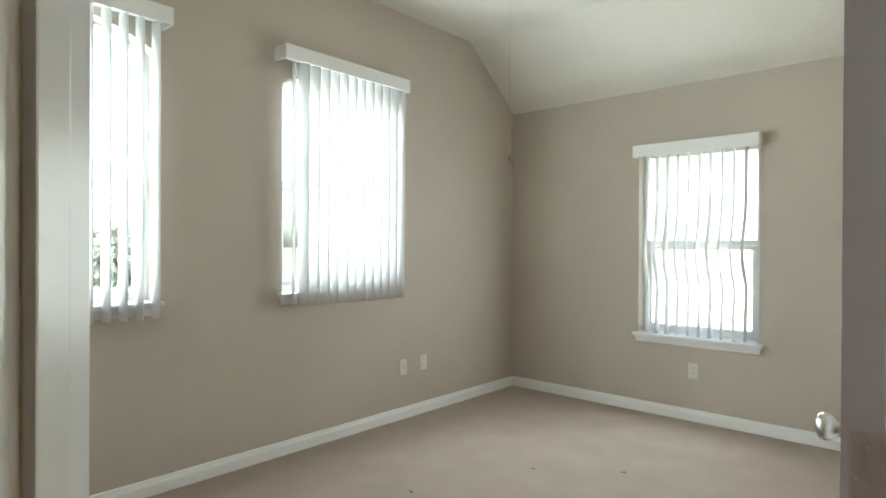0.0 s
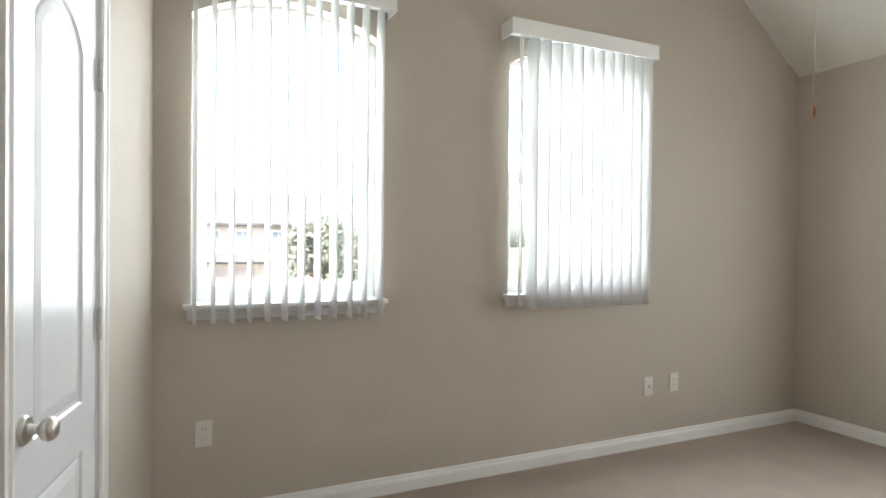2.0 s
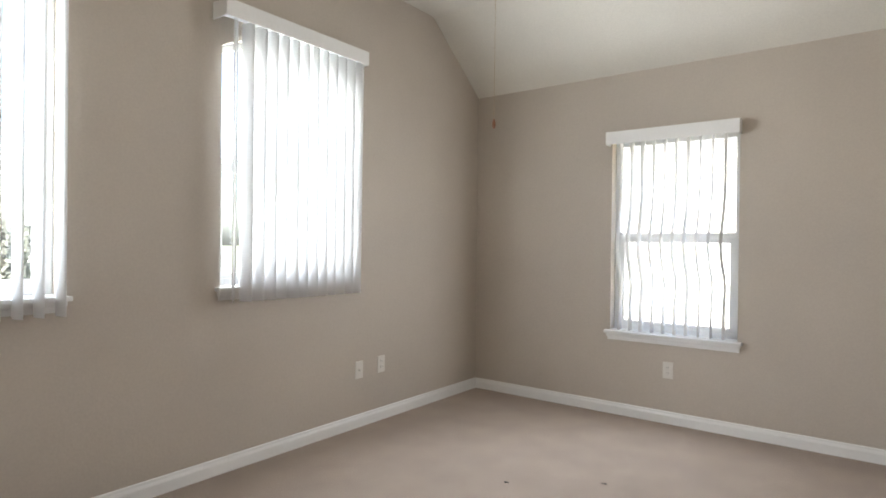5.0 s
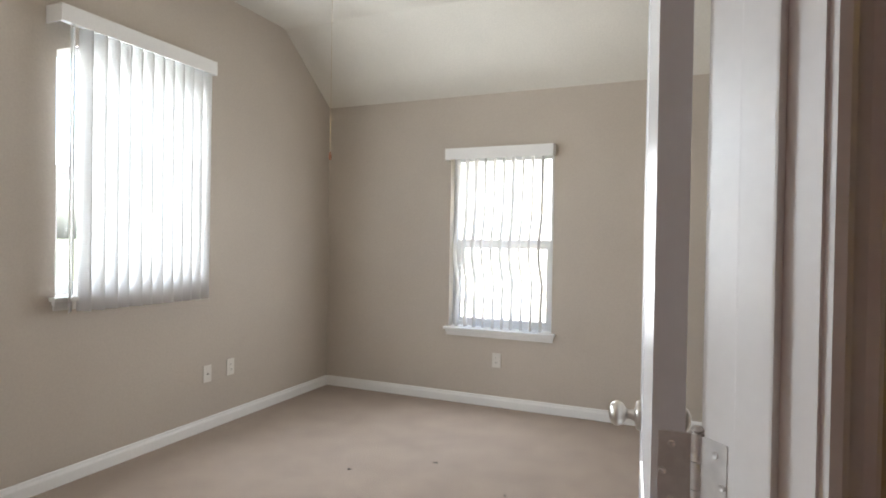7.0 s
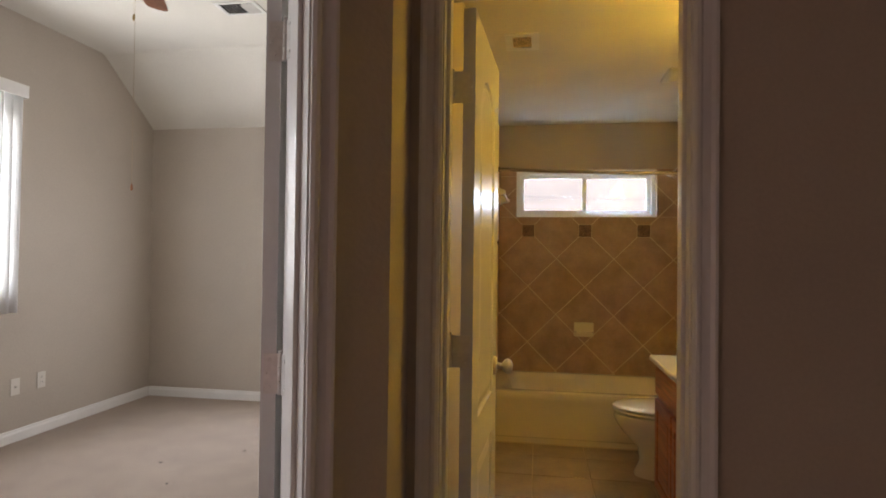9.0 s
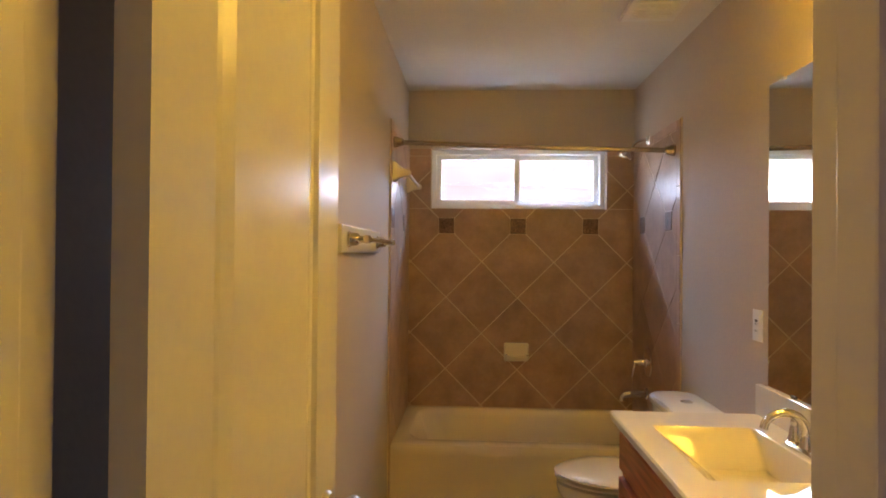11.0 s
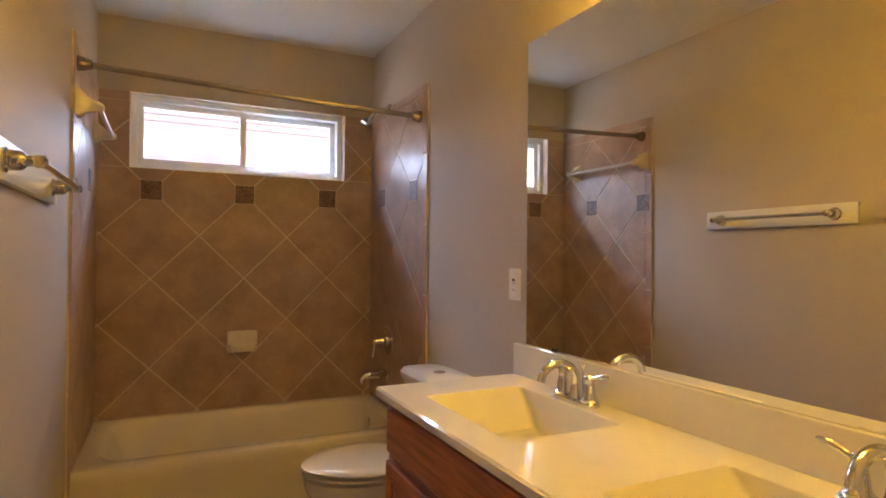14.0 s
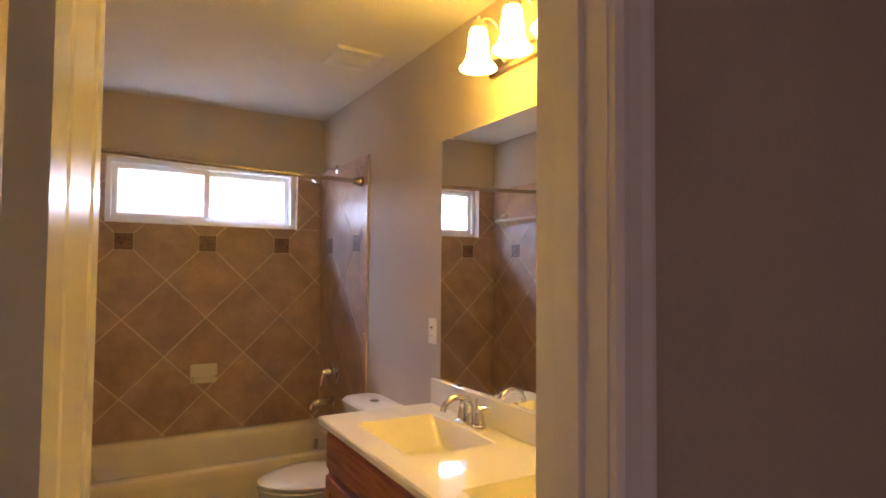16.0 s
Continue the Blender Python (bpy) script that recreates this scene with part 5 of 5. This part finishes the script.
def gable_roof(bm, x0, x1, y0, y1, z, rise, over=0.5, t=0.18, along="y"):
    xo0, xo1, yo0, yo1 = x0 - over, x1 + over, y0 - over, y1 + over
    if along == "y":
        xm = (x0 + x1) / 2
        for a, b in (((xo0, z), (xm, z + rise)), ((xm, z + rise), (xo1, z))):
            prism(bm, [a, b, (b[0], b[1] + t), (a[0], a[1] + t)], yo1 - yo0, Matrix(((1, 0, 0, 0), (0, 0, 1, yo0), (0, 1, 0, 0), (0, 0, 0, 1))))
    else:
        ym = (y0 + y1) / 2
        for a, b in (((yo0, z), (ym, z + rise)), ((ym, z + rise), (yo1, z))):
            prism(bm, [a, b, (b[0], b[1] + t), (a[0], a[1] + t)], xo1 - xo0, Matrix(((0, 0, 1, xo0), (1, 0, 0, 0), (0, 1, 0, 0), (0, 0, 0, 1))))


def house(label, x0, x1, y0, y1, wall_h, rise, mat, along="y"):
    top = root("house", label, "house", ((x0 + x1) / 2, (y0 + y1) / 2, GZ))
    bm = bmesh.new()
    if along == "y":
        xm = (x0 + x1) / 2
        prism(bm, [(x0, GZ), (x1, GZ), (x1, GZ + wall_h), (xm, GZ + wall_h + rise), (x0, GZ + wall_h)], y1 - y0, Matrix(((1, 0, 0, 0), (0, 0, 1, y0), (0, 1, 0, 0), (0, 0, 0, 1))))
    else:
        ym = (y0 + y1) / 2
        prism(bm, [(y0, GZ), (y1, GZ), (y1, GZ + wall_h), (ym, GZ + wall_h + rise), (y0, GZ + wall_h)], x1 - x0, Matrix(((0, 0, 1, x0), (1, 0, 0, 0), (0, 1, 0, 0), (0, 0, 0, 1))))
    part("house_wall", bm, mat, top)
    bm = bmesh.new()
    gable_roof(bm, x0, x1, y0, y1, GZ + wall_h + 0.05, rise, along=along)
    part("roof", bm, roof_mat, top, "grey shingle roof")
    return top


def facade_window(top, x, y0, y1, z0, z1):
    bm = bmesh.new()
    for a, b in (((y0 - 0.08, z0 - 0.08), (y1 + 0.08, z0)), ((y0 - 0.08, z1), (y1 + 0.08, z1 + 0.08)), ((y0 - 0.08, z0), (y0, z1)), ((y1, z0), (y1 + 0.08, z1)), (((y0 + y1) / 2 - 0.02, z0), ((y0 + y1) / 2 + 0.02, z1))):
        box(bm, (x + 0.003, a[0], a[1]), (x + 0.06, b[0], b[1]))
    w = part("window", bm, trim_paint, top)
    bm = bmesh.new()
    box(bm, (x + 0.003, y0 + 0.001, z0 + 0.001), (x + 0.03, y1 - 0.001, z1 - 0.001))
    part("pane", bm, glass_far, w)


h1 = house("pale brick two-storey house with a dark garage door", -57, -47, 0.5, 10.5, 5.6, 2.8, brick_mat)
bm = bmesh.new()
for i in range(4):
    box(bm, (-46.98, 2.4, GZ + 0.05 + i * 0.56), (-46.93, 5.7, GZ + 0.05 + i * 0.56 + 0.545))
part("garage_door", bm, garage_mat, h1, "dark panelled garage door")
bm = bmesh.new()
box(bm, (-46.99, 1.0, GZ + 2.7), (-46.6, 6.6, GZ + 2.85))
prism(bm, [(-47, GZ + 2.85), (-46.2, GZ + 2.85), (-47, GZ + 3.5)], 5.6, Matrix(((1, 0, 0, 0), (0, 0, 1, 1.0), (0, 1, 0, 0), (0, 0, 0, 1))))
part("porch_roof", bm, roof_mat, h1)
for y in (2.0, 4.2, 6.9, 9.0):
    facade_window(h1, -47, y, y + 1.0, GZ + 3.9, GZ + 5.2)
facade_window(h1, -47, 7.4, 8.6, GZ + 0.9, GZ + 2.4)
h2 = house("cream stucco house across the street", -58, -48, -14.5, -2.5, 5.4, 2.6, siding_mat)
for y in (-12.5, -9.0, -5.4):
    facade_window(h2, -48, y, y + 1.2, GZ + 3.6, GZ + 5.0)
h4 = house("cream house next door with a shingle roof", -0.4, 14.0, 9.5, 19.5, 4.9, 3.4, siding_mat, along="x")

# made-up white house, so window_3 looks blown out down to its sill
h5 = house("white house added to fill the knee wall window's view with white", -13.0, -1.2, 10.5, 20.0, 6.6, 3.0, white_siding, along="x")


# shingle courses on the roof next door
bm = bmesh.new()
ang = math.atan2(3.4, 5.0)
for i in range(24):
    d = 0.28 * i
    y, z = 9.0 + d * math.cos(ang), GZ + 4.95 + 0.18 + 0.01 + (d - 0.588) * math.sin(ang) + 0.40
    n = 40
    for k in range(n):
        x = -0.9 + 15.2 * k / n + (0.2 if i % 2 else 0)
        prism(bm, [(0.003, 0), (0.377, 0), (0.377, 0.29), (0.003, 0.29)], 0.012, Matrix.Translation((x, y, z - 0.19)) @ Matrix.Rotation(ang - 0.04, 4, "X"))
part("shingles", bm, roof_mat, h4, kind="stuff")


def tree(label, x, y, height, crown_r, seed):
    rnd = random.Random(seed)
    top = root("tree", label, "tree", (x, y, GZ), "street trees")
    bm = bmesh.new()
    tube(bm, [(x, y, GZ - 0.1), (x + 0.05, y, GZ + height * 0.2), (x - 0.03, y + 0.06, GZ + height * 0.45), (x, y, GZ + height * 0.7)], [0.20, 0.16, 0.12, 0.06], 10)
    ends = []
    for k in range(9):
        a, h = rnd.uniform(0, 6.28), rnd.uniform(0.32, 0.62) * height
        r = crown_r * rnd.uniform(0.4, 0.7)
        e = Vector((x + r * math.cos(a), y + r * math.sin(a), GZ + h + rnd.uniform(0.05, 0.18) * height))
        tube(bm, [(x, y, GZ + h), ((x + e.x) / 2, (y + e.y) / 2, (GZ + h + e.z) / 2 + 0.1), tuple(e)], [0.07, 0.045, 0.015], 7)
        ends.append(e)
    part("trunk", bm, bark_mat, top)
    ends += [Vector((x + rnd.uniform(-0.5, 0.5) * crown_r, y + rnd.uniform(-0.5, 0.5) * crown_r, GZ + height * rnd.uniform(0.55, 0.95))) for _ in range(12)]
    vs, fs = [], []
    for e in ends:
        for _ in range(170):
            d = Vector((rnd.gauss(0, 1), rnd.gauss(0, 1), rnd.gauss(0, 0.8)))
            c = e + d.normalized() * crown_r * 0.42 * rnd.random() ** 0.45
            s = rnd.uniform(0.13, 0.26)
            q = Euler((rnd.uniform(0, 3), rnd.uniform(0, 3), rnd.uniform(0, 6))).to_matrix()
            n = len(vs)
            for px, py in ((-1, 0), (0, -0.5), (1, 0), (0, 0.5)):
                vs.append(c + q @ Vector((px * s, py * s, 0.1 * s * px * px)))
            fs.append((n, n + 1, n + 2, n + 3))
    me = bpy.data.meshes.new("crown")
    me.from_pydata([tuple(v) for v in vs], [], fs)
    me.materials.append(leaf_mat)
    ob = placed("crown", me, top)
    return top


tree("leafy green street tree in front of the houses", -40, 8.8, 5.6, 2.3, 3)
tree("leafy green street tree in front of the houses", -39, 12.4, 5.4, 2.2, 4)
tree("leafy green street tree in front of the houses", -41, 16.5, 5.8, 2.4, 5)
tree("leafy green street tree in front of the houses", -40, -2.6, 5.0, 2.0, 6)


# ---- small marks on the carpet ----
lint = random.Random(11)
bm = bmesh.new()
for x, y in ((-1.35, 2.6), (-1.05, 2.2), (-1.6, 2.9), (-0.7, 2.95), (-0.5, 2.4), (-1.9, 2.2), (-1.2, 3.2), (-0.95, 1.75)):
    for _ in range(3):
        a, b = x + lint.uniform(-0.01, 0.01), y + lint.uniform(-0.01, 0.01)
        box(bm, (a - 0.005, b - 0.0025, 0.0005), (a + 0.005, b + 0.0025, 0.004), Matrix.Translation((a, b, 0)) @ Matrix.Rotation(lint.uniform(0, 3), 4, "Z") @ Matrix.Translation((-a, -b, 0)))
tagged(part("lint", bm, slot_dark), "small dark lint specks on the carpet", "lint", kind="stuff")


# ---- tiles ----
def clip(poly, x0, x1, z0, z1):
    for axis, limit, keep in ((0, x0, 1), (0, x1, -1), (1, z0, 1), (1, z1, -1)):
        out = []
        for i in range(len(poly)):
            a, b = poly[i], poly[(i + 1) % len(poly)]
            ia, ib = (a[axis] - limit) * keep >= 0, (b[axis] - limit) * keep >= 0
            if ia:
                out.append(a)
            if ia != ib:
                f = (limit - a[axis]) / (b[axis] - a[axis])
                out.append((a[0] + f * (b[0] - a[0]), a[1] + f * (b[1] - a[1])))
        poly = out
        if len(poly) < 3:
            return []
    return poly


def area(p):
    return abs(sum(p[i][0] * p[(i + 1) % len(p)][1] - p[(i + 1) % len(p)][0] * p[i][1] for i in range(len(p)))) / 2


def tile_piece(name, poly, depth, m, mat, parent, chamfer=0.0015):
    """One tile: a prism with a small chamfer; m maps (u, v, w) with w out of the wall."""
    cx, cy = sum(p[0] for p in poly) / len(poly), sum(p[1] for p in poly) / len(poly)
    inner = []
    for p in poly:
        d = Vector((p[0] - cx, p[1] - cy))
        inner.append((p[0] - d.x / d.length * chamfer * 1.4, p[1] - d.y / d.length * chamfer * 1.4))
    bm = bmesh.new()
    loft(bm, [[m @ Vector((*p, 0.0005)) for p in poly], [m @ Vector((*p, depth - chamfer)) for p in poly], [m @ Vector((*p, depth)) for p in inner]], False, True)
    part(name, bm, mat, parent)


HALF = 0.2335


def diamond_field(m, parent, regions, u_ref, z_ref, deco_us, grout=0.0032, depth=0.010):
    for x0, x1, z0, z1 in regions:
        bm = bmesh.new()
        prism(bm, [(x0, z0), (x1, z0), (x1, z1), (x0, z1)], depth - 0.0025, m @ Matrix.Translation((0, 0, 0.0003)))
        part("grout", bm, grout_mat, parent, "cream grout bed")
        g = grout
        for a in range(-9, 10):
            for b in range(-9, 6):
                if (a + b) % 2 == 0:
                    continue
                cx, cz, h = u_ref + a * HALF, z_ref + b * HALF, HALF - g * 1.414
                poly = clip([(cx - h, cz), (cx, cz - h), (cx + h, cz), (cx, cz + h)], x0 + g / 2, x1 - g / 2, z0 + g / 2, z1 - g / 2)
                if poly and area(poly) > 0.0012:
                    tile_piece("tile", poly, depth, m, tile_mat, parent)
    for u in deco_us:
        s = 0.050
        bm = bmesh.new()
        prism(bm, [(u - s - 0.003, z_ref - s - 0.003), (u + s + 0.003, z_ref - s - 0.003), (u + s + 0.003, z_ref + s + 0.003), (u - s - 0.003, z_ref + s + 0.003)], 0.0004, m @ Matrix.Translation((0, 0, depth)))
        part("grout", bm, grout_mat, parent)
        bm = bmesh.new()
        loft(bm, [[m @ Vector((u + p * s * f, z_ref + q * s * f, d)) for p, q in ((-1, -1), (1, -1), (1, 1), (-1, 1))] for f, d in ((1, depth + 0.0006), (1, depth + 0.002), (0.97, depth + 0.003))])
        part("accent_tile", bm, deco_mat, parent, "mottled dark accent tile")


def border(m, parent, u0, u1, v0, v1, step, depth=0.0105, g=0.0015):
    """A run of narrow edge tiles along the longer side."""
    bm = bmesh.new()
    prism(bm, [(u0, v0), (u1, v0), (u1, v1), (u0, v1)], depth - 0.003, m @ Matrix.Translation((0, 0, 0.0003)))
    part("grout", bm, grout_mat, parent)
    tall = v1 - v0 > u1 - u0
    n = max(1, round((v1 - v0 if tall else u1 - u0) / step))
    for i in range(n):
        if tall:
            a, b = v0 + (v1 - v0) * i / n + g, v0 + (v1 - v0) * (i + 1) / n - g
            poly = [(u0 + g, a), (u1 - 0.001, a), (u1 - 0.001, b), (u0 + g, b)]
        else:
            a, b = u0 + (u1 - u0) * i / n + g, u0 + (u1 - u0) * (i + 1) / n - g
            poly = [(a, v0 + g), (b, v0 + g), (b, v1 - 0.001), (a, v1 - 0.001)]
        tile_piece("border_tile", poly, depth, m, tile_mat, parent, 0.003)


TOPZ, EDGE = 2.062, 3.635
mb = Matrix(((1, 0, 0, 0), (0, 0, -1, BYB), (0, 1, 0, 0), (0, 0, 0, 1)))
bx0, bx1 = BXL + 0.0005, BXR - 0.0005
diamond_field(mb, wall_bath_back, [(bx0, bx1, TUBZ, BWIN[2] - 0.001), (bx0, BWIN[0] - 0.001, BWIN[2] - 0.001, TOPZ - 0.05), (BWIN[1] + 0.001, bx1, BWIN[2] - 0.001, TOPZ - 0.05)],
              1.121, 1.553, (0.654, 1.121, 1.588))
border(mb, wall_bath_back, bx0, BWIN[0] - 0.001, TOPZ - 0.05, TOPZ, 0.3)
border(mb, wall_bath_back, BWIN[1] + 0.001, bx1, TOPZ - 0.05, TOPZ, 0.3)
mr = Matrix(((0, 0, -1, BXR), (1, 0, 0, 0), (0, 1, 0, 0), (0, 0, 0, 1)))
diamond_field(mr, wall_bath_right, [(EDGE + 0.05, BYB - 0.0115, TUBZ, TOPZ - 0.05), ], 4.27, 1.553, (3.803, 4.27))
border(mr, wall_bath_right, EDGE, EDGE + 0.05, 0.0, TOPZ, 0.33)
border(mr, wall_bath_right, EDGE + 0.05, BYB - 0.0115, TOPZ - 0.05, TOPZ, 0.33)
ml = Matrix(((0, 0, 1, BXL), (1, 0, 0, 0), (0, 1, 0, 0), (0, 0, 0, 1)))
diamond_field(ml, wall_between, [(EDGE + 0.05, BYB - 0.0115, TUBZ, TOPZ - 0.05), ], 4.17, 1.553, (3.703, 4.17))
border(ml, wall_between, EDGE, EDGE + 0.05, 0.0, TOPZ, 0.33)
border(ml, wall_between, EDGE + 0.05, BYB - 0.0115, TOPZ - 0.05, TOPZ, 0.33)

mf = Matrix.Translation((0, 0, -0.006))
for i in range(-2, 5):
    for j in range(-7, 3):
        x0, y0 = 0.716 + i * 0.345, 3.145 + j * 0.345
        poly = clip([(x0, y0), (x0 + 0.341, y0), (x0 + 0.341, y0 + 0.341), (x0, y0 + 0.341)], BXL + 0.002, BXR - 0.002, 1.108, TUBY + 0.015)
        if poly and area(poly) > 0.002:
            tile_piece("floor_tile", poly, 0.008, mf, floor_tile_mat, floor_bath)
